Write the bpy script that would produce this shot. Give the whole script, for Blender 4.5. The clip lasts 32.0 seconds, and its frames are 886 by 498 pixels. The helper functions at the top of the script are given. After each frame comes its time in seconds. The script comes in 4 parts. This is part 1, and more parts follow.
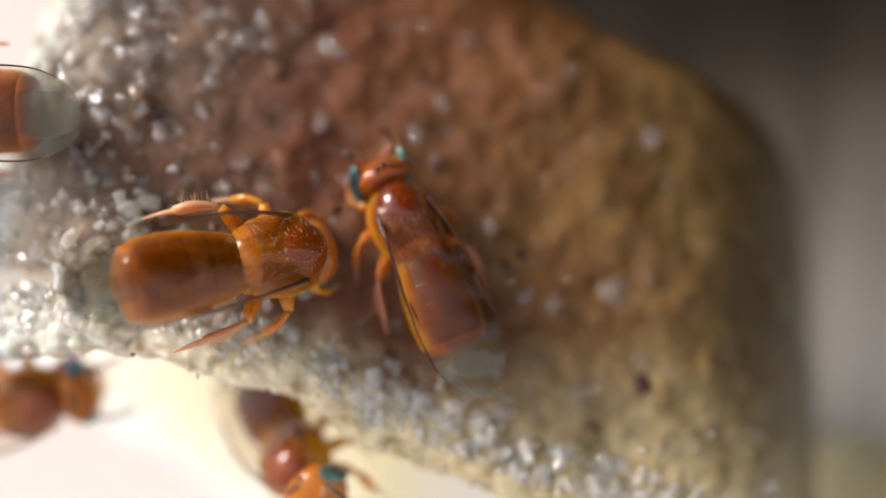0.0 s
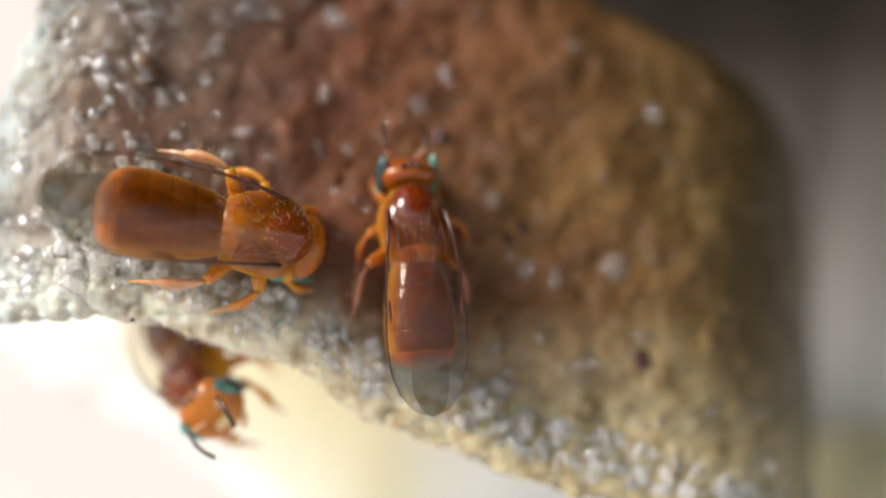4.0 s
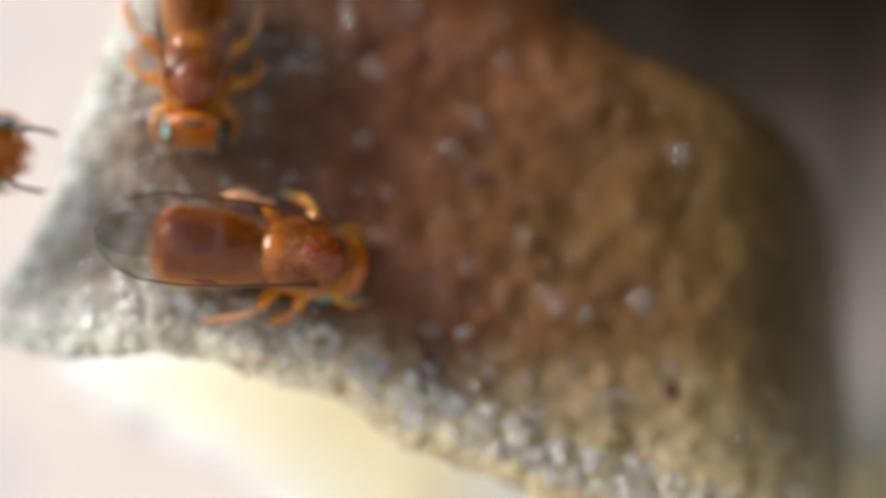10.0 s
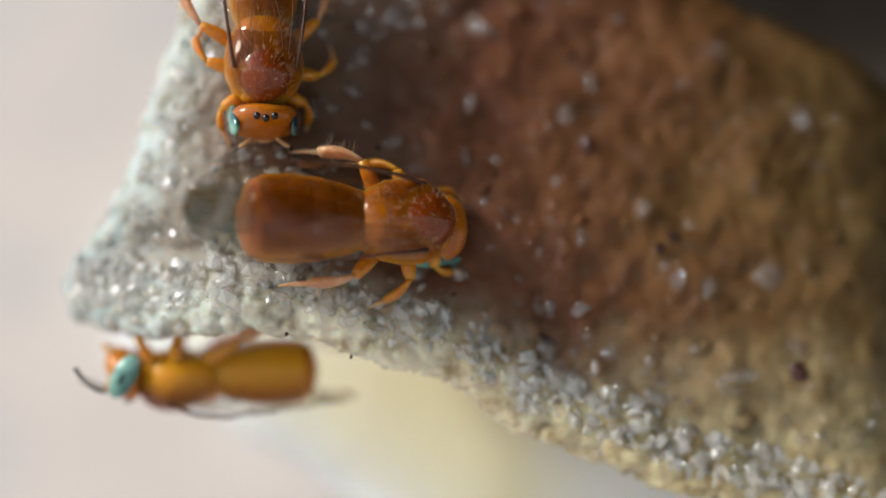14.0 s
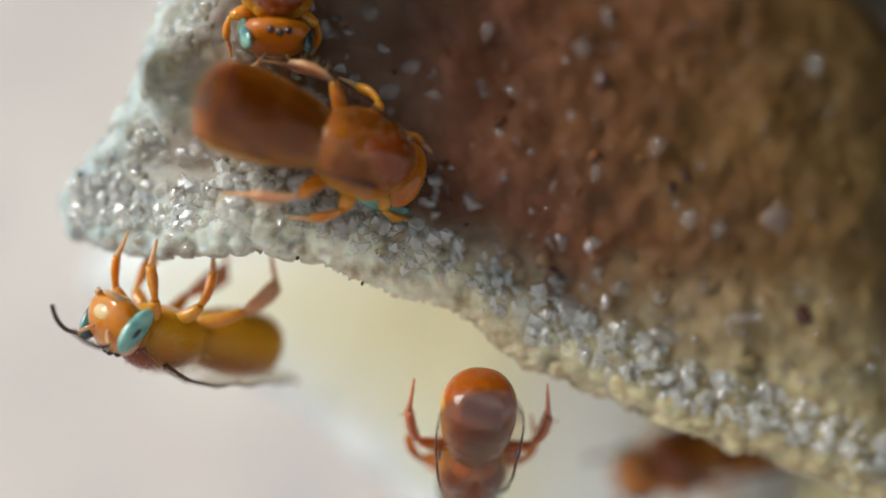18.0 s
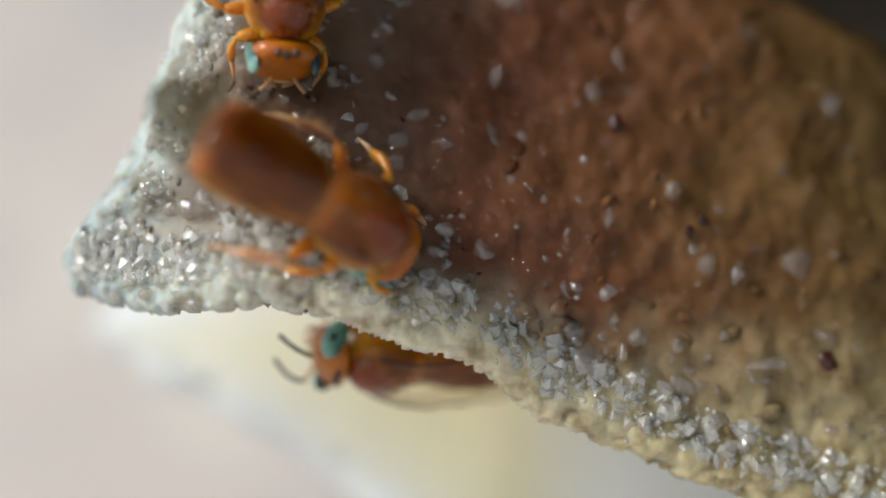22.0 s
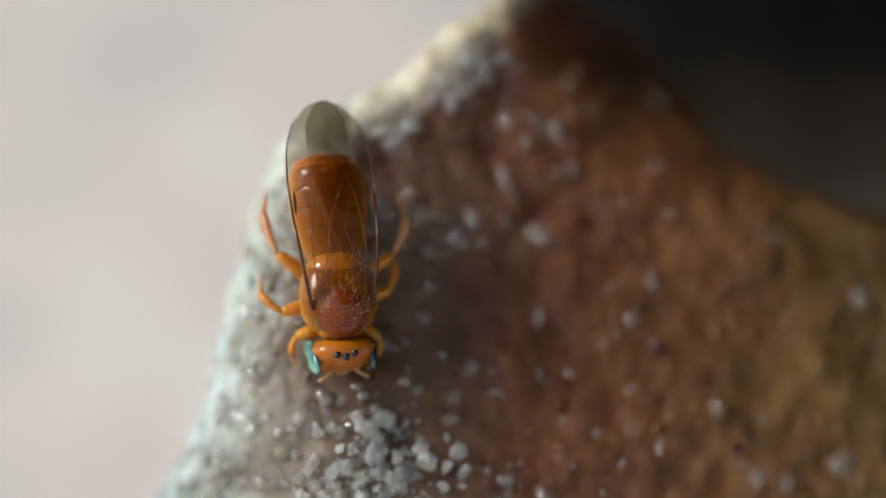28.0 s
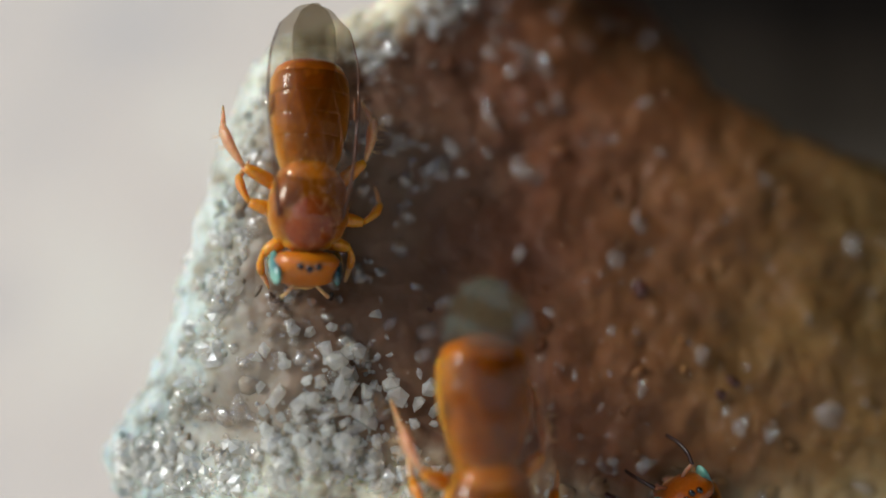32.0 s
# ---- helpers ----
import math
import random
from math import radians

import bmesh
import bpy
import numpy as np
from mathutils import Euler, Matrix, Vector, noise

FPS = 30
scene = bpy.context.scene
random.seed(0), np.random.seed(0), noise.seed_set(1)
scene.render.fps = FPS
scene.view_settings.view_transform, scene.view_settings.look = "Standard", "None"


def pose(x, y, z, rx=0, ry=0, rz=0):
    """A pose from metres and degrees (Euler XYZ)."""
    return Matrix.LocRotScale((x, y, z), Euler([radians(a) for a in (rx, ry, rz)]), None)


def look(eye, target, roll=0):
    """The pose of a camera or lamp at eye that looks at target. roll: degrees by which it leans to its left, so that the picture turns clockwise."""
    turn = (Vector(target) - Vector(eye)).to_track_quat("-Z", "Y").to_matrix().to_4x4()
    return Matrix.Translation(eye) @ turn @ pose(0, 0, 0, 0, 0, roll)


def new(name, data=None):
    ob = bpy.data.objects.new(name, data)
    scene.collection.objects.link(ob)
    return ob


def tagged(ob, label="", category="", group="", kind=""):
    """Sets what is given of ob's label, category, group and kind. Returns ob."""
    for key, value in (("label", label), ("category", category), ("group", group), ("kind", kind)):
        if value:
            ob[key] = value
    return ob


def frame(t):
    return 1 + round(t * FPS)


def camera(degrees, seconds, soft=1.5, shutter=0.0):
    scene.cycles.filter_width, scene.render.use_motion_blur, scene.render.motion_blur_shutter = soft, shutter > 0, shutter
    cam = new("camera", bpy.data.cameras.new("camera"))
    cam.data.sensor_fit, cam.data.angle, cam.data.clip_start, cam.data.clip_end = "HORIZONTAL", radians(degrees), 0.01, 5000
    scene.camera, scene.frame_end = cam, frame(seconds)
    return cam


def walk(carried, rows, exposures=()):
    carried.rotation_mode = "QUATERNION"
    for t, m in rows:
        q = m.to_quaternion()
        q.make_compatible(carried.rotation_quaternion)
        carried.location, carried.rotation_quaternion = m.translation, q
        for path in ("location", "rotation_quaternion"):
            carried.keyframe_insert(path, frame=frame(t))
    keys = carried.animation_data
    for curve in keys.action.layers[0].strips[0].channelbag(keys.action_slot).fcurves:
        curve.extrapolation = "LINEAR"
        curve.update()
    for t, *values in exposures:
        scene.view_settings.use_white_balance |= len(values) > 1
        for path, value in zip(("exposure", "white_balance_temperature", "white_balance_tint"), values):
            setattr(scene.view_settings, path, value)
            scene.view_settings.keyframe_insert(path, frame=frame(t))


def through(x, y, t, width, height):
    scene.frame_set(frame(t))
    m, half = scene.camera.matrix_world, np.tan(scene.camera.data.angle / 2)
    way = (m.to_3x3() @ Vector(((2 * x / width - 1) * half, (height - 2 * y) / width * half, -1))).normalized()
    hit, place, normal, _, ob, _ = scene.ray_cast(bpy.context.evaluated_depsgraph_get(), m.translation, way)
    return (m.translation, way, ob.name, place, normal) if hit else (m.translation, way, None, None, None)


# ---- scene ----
MM = 0.001


def cam_at(x, y, z, yaw, pitch, roll):
    """A camera pose from millimetres and degrees; at no turn it looks along +y."""
    turn = Euler((0, 0, radians(yaw))).to_matrix() @ Euler((radians(90 + pitch), 0, 0)).to_matrix() @ Euler((0, 0, radians(roll))).to_matrix()
    return Matrix.Translation((x * MM, y * MM, z * MM)) @ turn.to_4x4()


PATH = [
    (0, 3.07, -23.85, 0.61, -0.15, -0.04, 1.17),
    (0.5, 3.18, -24.22, 0.47, -0.03, 0.37, 1.59),
    (1, 2.78, -24.01, 0.71, -0.42, -0.02, 1.45),
    (1.5, 2.84, -23.96, 0.29, -0.67, 0.03, 1.91),
    (2, 2.72, -24.12, 0.35, -0.57, -0.09, 1.93),
    (2.5, 2.67, -23.87, 0.07, -0.83, 0.10, 2.32),
    (4.5, 3.11, -23.80, 0.06, -0.00, 0.04, 2.00),
    (5, 3.07, -24.15, 0.36, 0.06, 0.07, 1.94),
    (5.5, 3.23, -23.79, 0.05, -0.02, 0.09, 2.06),
    (6, 3.14, -23.92, 0.43, 0.16, -0.09, 2.05),
    (6.5, 3.17, -23.63, -0.12, 0.03, 0.14, 2.57),
    (7, 3.10, -23.77, -0.16, 0.09, 0.13, 2.36),
    (7.5, 3.06, -23.81, -0.14, 0.12, 0.13, 2.40),
    (8, 3.16, -24.16, -0.29, 0.35, 0.06, 2.71),
    (8.5, 3.07, -24.20, -0.18, 0.52, -0.05, 2.44),
    (9, 3.59, -24.46, 0.01, 1.60, -0.95, 2.84),
    (9.5, 3.55, -24.85, 0.01, 2.20, 0.17, 2.48),
    (10, 3.50, -24.91, 0.14, 2.77, 1.61, 1.50),
    (10.5, 2.96, -24.61, 0.67, 1.71, 0.82, 1.42),
    (11, 3.39, -24.19, 0.17, 2.92, 1.31, 2.34),
    (11.5, 2.70, -24.50, -0.79, 2.63, 1.36, 2.36),
    (12, 0.92, -24.36, -0.20, 0.76, -1.62, 3.19),
    (12.5, 1.04, -24.48, -0.25, 1.60, 0.08, 2.35),
    (13, 1.18, -24.79, -0.07, 2.29, 0.93, 2.00),
    (13.5, 1.20, -24.13, 0.08, 2.27, 0.42, 1.81),
    (15.5, -0.26, -22.89, -0.45, -1.35, 0.79, 2.20),
    (16, -0.32, -23.07, -0.51, -1.64, -0.27, 3.41),
    (16.5, -0.31, -22.98, -0.53, -1.96, -0.96, 3.79),
    (17, -0.35, -23.31, -0.56, -1.82, -1.57, 3.73),
    (17.5, -0.35, -23.28, -0.59, -2.04, -1.35, 3.42),
    (18, -0.35, -23.13, -0.55, -1.65, -1.45, 3.72),
    (18.5, -0.34, -23.53, -0.53, -1.35, -0.71, 3.13),
    (19, -0.32, -23.48, -0.60, -1.53, -1.24, 3.53),
    (19.5, -0.32, -23.01, -0.44, -1.47, -1.65, 3.52),
    (20, -0.33, -22.91, -0.50, -1.68, -1.09, 3.36),
    (20.5, -0.31, -22.86, -0.53, -1.97, -1.26, 3.66),
    (21, -0.30, -22.98, -0.45, -1.04, 0.34, 2.40),
    (21.5, -0.31, -23.01, -0.43, -0.57, 0.81, 2.43),
    (22, -0.29, -22.65, -0.39, -0.79, 0.51, 2.81),
    (22.5, -0.41, -22.34, 0.91, -0.38, 0.42, 0.95),
    (23, -0.45, -22.79, 0.86, -0.06, 0.86, 0.91),
    (23.5, -0.34, -23.84, 1.30, 0.49, 0.61, 0.21),
    (24, -0.42, -23.73, 1.56, 0.68, 0.51, 0.11),
    (24.5, -0.40, -23.71, 1.12, 0.51, 0.54, 0.57),
    (26.5, -0.45, -24.09, 1.09, 0.39, 0.47, 0.82),
    (27, -0.53, -23.82, 1.45, 0.27, 0.51, 0.34),
    (27.5, -0.71, -23.70, 2.61, 0.17, 0.36, -1.00),
    (28, -0.88, -23.67, 4.19, 0.13, 0.15, -2.72),
    (28.5, -0.86, -23.36, 3.97, 0.26, 0.18, -2.22),
    (29, -0.72, -22.56, 3.51, 0.35, 0.34, -1.76),
    (29.5, -0.52, -23.02, 2.81, 0.85, 2.26, -1.55),
    (30, -0.58, -23.10, 2.74, 0.61, 1.26, -1.18),
    (30.5, -0.76, -22.99, 3.09, -0.20, -0.75, -0.88),
    (31, -0.74, -22.91, 3.09, -0.52, -1.17, -0.67),
    (31.5, -0.73, -23.19, 3.21, -0.38, -0.50, -1.15),
    (32, -0.74, -22.80, 3.12, -0.49, -0.33, -1.15),
]
cam = camera(42, 32.0, soft=1.6)
cam.data.dof.use_dof = True
cam.data.dof.focus_distance = 0.0194
cam.data.dof.aperture_fstop = 24.0
walk(cam, [(t, cam_at(*row)) for t, *row in PATH], exposures=[(0, 0.7, 6750, 15), (1, 0.74, 6600, 12), (2, 0.76, 6500, 10), (8, 0.6, 6550, 11), (11.5, 0.39, 6500, 10), (13, 0.22, 6450, 9), (17, 0.1, 6250, 5), (20, 0.02, 6300, 6), (26, 0.02, 6230, 5), (32, 0.02, 6200, 4)])

# ---- light ----
world = bpy.data.worlds.new("sky")
scene.world = world
world.use_nodes = True
wn = world.node_tree
sky = wn.nodes.new("ShaderNodeTexSky")
sky.sky_type, sky.sun_disc = "NISHITA", False
sky.sun_elevation, sky.sun_rotation = radians(33), radians(-116)
wn.links.new(sky.outputs[0], wn.nodes["Background"].inputs[0])
wn.nodes["Background"].inputs[1].default_value = 0.15
sun = new("sun", bpy.data.lights.new("sun", "SUN"))
sun.data.energy, sun.data.angle, sun.data.color = 2.8, radians(20), (1.0, 0.96, 0.9)
sun.matrix_world = look((-0.85, -0.42, 0.62), (0, 0, 0))


# ---- materials ----
def shader(name):
    m = bpy.data.materials.new(name)
    m.use_nodes = True
    return m, m.node_tree, m.node_tree.nodes["Principled BSDF"]


def add(nt, kind, **values):
    n = nt.nodes.new(kind)
    for key, value in values.items():
        n.inputs[key].default_value = value
    return n


def ramp(nt, fac, stops):
    r = nt.nodes.new("ShaderNodeValToRGB")
    while len(r.color_ramp.elements) < len(stops):
        r.color_ramp.elements.new(0.5)
    for e, (p, c) in zip(r.color_ramp.elements, stops):
        e.position, e.color = p, (*c, 1)
    nt.links.new(fac, r.inputs[0])
    return r.outputs[0]


def noise_of(nt, scale, detail=3.0, rough=0.55, coords="Object"):
    """Noise at so many waves a millimetre."""
    tc = nt.nodes.new("ShaderNodeTexCoord")
    n = add(nt, "ShaderNodeTexNoise", Scale=scale / MM, Detail=detail, Roughness=rough)
    nt.links.new(tc.outputs[coords], n.inputs["Vector"])
    return n.outputs["Fac"]


def bump(nt, bsdf, fac, height, distance):
    b = add(nt, "ShaderNodeBump", Strength=height, Distance=distance * MM)
    nt.links.new(fac, b.inputs["Height"])
    nt.links.new(b.outputs[0], bsdf.inputs["Normal"])


def mixed(nt, fac, a, b, kind="MIX"):
    m = nt.nodes.new("ShaderNodeMix")
    m.data_type, m.blend_type = "RGBA", kind
    for value, socket in ((fac, m.inputs[0]), (a, m.inputs[6]), (b, m.inputs[7])):
        if hasattr(value, "links"):
            nt.links.new(value, socket)
        else:
            socket.default_value = (*value, 1) if isinstance(value, tuple) else value
    return m.outputs[2]


def gloss_share(nt, base, gain):
    """How much of a clear skin is gloss: little face on, more at a slant."""
    facing = add(nt, "ShaderNodeLayerWeight", Blend=0.5).outputs["Facing"]
    steep, out = nt.nodes.new("ShaderNodeMath"), nt.nodes.new("ShaderNodeMath")
    steep.operation, out.operation = "POWER", "MULTIPLY_ADD"
    steep.inputs[1].default_value, out.inputs[1].default_value, out.inputs[2].default_value = 4.0, gain, base
    nt.links.new(facing, steep.inputs[0])
    nt.links.new(steep.outputs[0], out.inputs[0])
    return out.outputs[0]


def cuticle(name, dark, light, rough=0.3, glow=0.4, coat=0.85, grit=0.35, belly=None):
    """Glossy, slightly see-through insect shell."""
    m, nt, b = shader(name)
    big, fine = noise_of(nt, 1.3, 5), noise_of(nt, 14, 2)
    c = ramp(nt, big, [(0.3, dark), (0.7, light)])
    info = nt.nodes.new("ShaderNodeObjectInfo")
    c = mixed(nt, 0.25, c, ramp(nt, fine, [(0.35, dark), (0.65, light)]))
    c = mixed(nt, 1.0, c, info.outputs["Color"], "MULTIPLY")
    if belly:
        tc, xyz = nt.nodes.new("ShaderNodeTexCoord"), nt.nodes.new("ShaderNodeSeparateXYZ")
        nt.links.new(tc.outputs["Object"], xyz.inputs[0])
        side = nt.nodes.new("ShaderNodeMapRange")
        side.interpolation_type = "SMOOTHSTEP"
        side.inputs["From Min"].default_value, side.inputs["From Max"].default_value = 0.55 * MM, 1.2 * MM
        nt.links.new(xyz.outputs[2], side.inputs[0])
        c = mixed(nt, side.outputs[0], belly, c)
    nt.links.new(c, b.inputs["Base Color"])
    b.inputs["Roughness"].default_value = rough
    b.inputs["Subsurface Weight"].default_value = glow
    b.inputs["Subsurface Radius"].default_value = (1.0, 0.35, 0.1)
    b.inputs["Subsurface Scale"].default_value = 0.6 * MM
    b.inputs["Coat Weight"].default_value = coat
    b.inputs["Specular IOR Level"].default_value = 0.06
    b.inputs["Coat Roughness"].default_value = 0.06
    b.inputs["Coat IOR"].default_value = 1.5
    uneven = nt.nodes.new("ShaderNodeMath")
    uneven.operation = "MULTIPLY_ADD"
    uneven.inputs[1].default_value = 2.5
    nt.links.new(noise_of(nt, 2.6, 2), uneven.inputs[0])
    nt.links.new(fine, uneven.inputs[2])
    bump(nt, b, uneven.outputs[0], grit, 0.03)
    return m


AMBER = cuticle("amber_shell", (0.13, 0.032, 0.001), (0.34, 0.108, 0.004), glow=0.4, coat=0.5, belly=(0.62, 0.27, 0.01))
RUST = cuticle("rust_shell", (0.15, 0.026, 0.002), (0.27, 0.055, 0.004), grit=0.9, glow=0.4)
HONEY = cuticle("honey_shell", (0.36, 0.1, 0.004), (0.55, 0.19, 0.008))
PALE = cuticle("pale_shell", (0.62, 0.36, 0.14), (0.75, 0.5, 0.25))
LEG = cuticle("leg_shell", (0.36, 0.11, 0.004), (0.62, 0.29, 0.02), glow=0.6)
FOOT = cuticle("foot_shell", (0.36, 0.15, 0.06), (0.6, 0.38, 0.22), glow=0.6)
FINE_VEIN = cuticle("fine_vein_shell", (0.1, 0.03, 0.006), (0.16, 0.055, 0.012), glow=0.0)
VEIN = cuticle("vein_shell", (0.05, 0.015, 0.006), (0.1, 0.035, 0.012), glow=0.0)
DARK = cuticle("dark_shell", (0.02, 0.012, 0.01), (0.07, 0.035, 0.02), glow=0.0, rough=0.2)
BLACK = cuticle("black_lens", (0.004, 0.004, 0.005), (0.012, 0.01, 0.01), glow=0.0, rough=0.08, coat=1.0)


def eye_shell():
    m, nt, b = shader("green_eye")
    tc = nt.nodes.new("ShaderNodeTexCoord")
    v = add(nt, "ShaderNodeTexVoronoi", Scale=28 / MM)
    nt.links.new(tc.outputs["Object"], v.inputs["Vector"])
    c = ramp(nt, noise_of(nt, 1.4, 2), [(0.38, (0.012, 0.04, 0.045)), (0.5, (0.06, 0.2, 0.16)), (0.64, (0.26, 0.5, 0.4))])
    nt.links.new(c, b.inputs["Base Color"])
    b.inputs["Roughness"].default_value = 0.22
    b.inputs["Coat Weight"].default_value = 0.8
    bump(nt, b, v.outputs["Distance"], 0.2, 0.01)
    return m


EYE = eye_shell()


def wing_film():
    """Clear membrane: it tints what lies under it, and shines."""
    m, nt, b = shader("wing_film")
    out = nt.nodes["Material Output"]
    clear = nt.nodes.new("ShaderNodeBsdfTransparent")
    tc = nt.nodes.new("ShaderNodeTexCoord")
    xyz = nt.nodes.new("ShaderNodeSeparateXYZ")
    nt.links.new(tc.outputs["Object"], xyz.inputs[0])
    span = nt.nodes.new("ShaderNodeMapRange")
    span.inputs["From Min"].default_value, span.inputs["From Max"].default_value = -2.7 * MM, -2.3 * MM
    nt.links.new(xyz.outputs[0], span.inputs[0])
    smoke = ramp(nt, noise_of(nt, 0.9, 3), [(0.3, (0.62, 0.57, 0.48)), (0.7, (0.74, 0.69, 0.6))])
    nt.links.new(mixed(nt, span.outputs[0], smoke, (0.87, 0.81, 0.73)), clear.inputs[0])
    b.inputs["Base Color"].default_value = (0.17, 0.125, 0.07, 1)
    b.inputs["Roughness"].default_value = 0.16
    b.inputs["Thin Film Thickness"].default_value = 380
    b.inputs["Thin Film IOR"].default_value = 1.6
    b.inputs["Specular IOR Level"].default_value = 0.35
    bump(nt, b, noise_of(nt, 3.2, 2), 0.5, 0.05)
    body = nt.nodes.new("ShaderNodeMapRange")
    body.inputs["To Min"].default_value, body.inputs["To Max"].default_value = 0.42, 0.0
    nt.links.new(span.outputs[0], body.inputs[0])
    veil, shine = nt.nodes.new("ShaderNodeMixShader"), nt.nodes.new("ShaderNodeMixShader")
    nt.links.new(body.outputs[0], veil.inputs[0])
    nt.links.new(clear.outputs[0], veil.inputs[1])
    nt.links.new(b.outputs[0], veil.inputs[2])
    gloss = add(nt, "ShaderNodeBsdfGlossy", Roughness=0.12)
    nt.links.new(b.inputs["Normal"].links[0].from_socket, gloss.inputs["Normal"])
    nt.links.new(gloss_share(nt, 0.022, 0.4), shine.inputs[0])
    nt.links.new(veil.outputs[0], shine.inputs[1])
    nt.links.new(gloss.outputs[0], shine.inputs[2])
    nt.links.new(shine.outputs[0], out.inputs[0])
    return m


WING = wing_film()


def wax_colour(nt):
    """Wax and resin as the bees laid them: fresh pale wax at the lip, red-brown resin in the middle, olive wax towards the board."""
    geo = nt.nodes.new("ShaderNodeNewGeometry")
    xyz = nt.nodes.new("ShaderNodeSeparateXYZ")
    nt.links.new(geo.outputs["Position"], xyz.inputs[0])
    wob = add(nt, "ShaderNodeTexNoise", Scale=0.3 / MM, Detail=4.0)
    nt.links.new(geo.outputs["Position"], wob.inputs["Vector"])
    x = nt.nodes.new("ShaderNodeMath")
    x.operation = "MULTIPLY_ADD"
    x.inputs[1].default_value = 6 * MM
    nt.links.new(wob.outputs["Fac"], x.inputs[0])
    nt.links.new(xyz.outputs[0], x.inputs[2])
    span = nt.nodes.new("ShaderNodeMapRange")
    span.inputs["From Min"].default_value, span.inputs["From Max"].default_value = -2 * MM, 14 * MM
    nt.links.new(x.outputs[0], span.inputs[0])
    # Last stops: olive wax, also darkened as shade where the wall turns from the sun.
    brown = ramp(nt, span.outputs[0], [(0.0, (0.27, 0.235, 0.19)), (0.1, (0.2, 0.15, 0.11)), (0.2, (0.15, 0.084, 0.052)), (0.36, (0.15, 0.058, 0.028)), (0.55, (0.162, 0.071, 0.027)), (0.72, (0.152, 0.083, 0.027)), (0.86, (0.12, 0.076, 0.025)), (1.0, (0.08, 0.058, 0.022))])
    at = nt.nodes.new("ShaderNodeAttribute")
    at.attribute_name = "pale"
    spread = nt.nodes.new("ShaderNodeMath")
    spread.operation, spread.use_clamp = "MULTIPLY_ADD", True
    spread.inputs[1].default_value = 0.5
    nt.links.new(noise_of(nt, 0.9, 4), spread.inputs[0])
    sub = nt.nodes.new("ShaderNodeMath")
    sub.operation = "MULTIPLY_ADD"
    sub.inputs[1].default_value, sub.inputs[2].default_value = 1.2, -0.31
    nt.links.new(at.outputs["Fac"], sub.inputs[0])
    nt.links.new(sub.outputs[0], spread.inputs[2])
    along = nt.nodes.new("ShaderNodeMapRange")
    along.inputs["From Min"].default_value, along.inputs["From Max"].default_value = -6.5 * MM, 6.5 * MM
    nt.links.new(xyz.outputs[0], along.inputs[0])
    lip = ramp(nt, along.outputs[0], [(0.0, (0.4, 0.46, 0.46)), (0.15, (0.52, 0.56, 0.52)), (0.36, (0.74, 0.7, 0.55)), (0.6, (0.7, 0.63, 0.44)), (0.78, (0.6, 0.52, 0.32)), (0.95, (0.52, 0.44, 0.26))])
    spots = ramp(nt, noise_of(nt, 0.8, 3), [(0.3, (0.62, 0.55, 0.5)), (0.5, (0.9, 0.88, 0.87)), (0.72, (1.35, 1.37, 1.4))])
    flecks = ramp(nt, noise_of(nt, 2.2, 4), [(0.34, (0.52, 0.45, 0.37)), (0.52, (0.9, 0.88, 0.85)), (0.7, (1.12, 1.12, 1.12))])
    return mixed(nt, spread.outputs[0], mixed(nt, 0.8, brown, spots, "MULTIPLY"), mixed(nt, 1.0, lip, flecks, "MULTIPLY"))


def resin():
    m, nt, b = shader("brown_resin_wax")
    c = wax_colour(nt)
    nt.links.new(c, b.inputs["Base Color"])
    b.inputs["Roughness"].default_value = 0.34
    b.inputs["Subsurface Weight"].default_value = 0.7
    b.inputs["Subsurface Radius"].default_value = (1.0, 0.6, 0.35)
    b.inputs["Subsurface Scale"].default_value = 0.5 * MM
    b.inputs["Specular IOR Level"].default_value = 0.08
    tc = nt.nodes.new("ShaderNodeTexCoord")
    v = add(nt, "ShaderNodeTexVoronoi", Scale=4.5 / MM)
    nt.links.new(tc.outputs["Object"], v.inputs["Vector"])
    relief = nt.nodes.new("ShaderNodeMath")
    relief.operation = "MULTIPLY_ADD"
    relief.inputs[1].default_value = -0.6
    nt.links.new(v.outputs["Distance"], relief.inputs[0])
    nt.links.new(noise_of(nt, 3, 5), relief.inputs[2])
    bump(nt, b, relief.outputs[0], 0.4, 0.05)
    b.inputs["Coat Weight"].default_value = 0.25
    b.inputs["Coat Roughness"].default_value = 0.06
    facet = add(nt, "ShaderNodeTexVoronoi", Scale=8 / MM)
    nt.links.new(tc.outputs["Object"], facet.inputs["Vector"])
    glint = add(nt, "ShaderNodeBump", Strength=0.9, Distance=0.12 * MM)
    nt.links.new(facet.outputs["Distance"], glint.inputs["Height"])
    nt.links.new(glint.outputs[0], b.inputs["Coat Normal"])
    return m


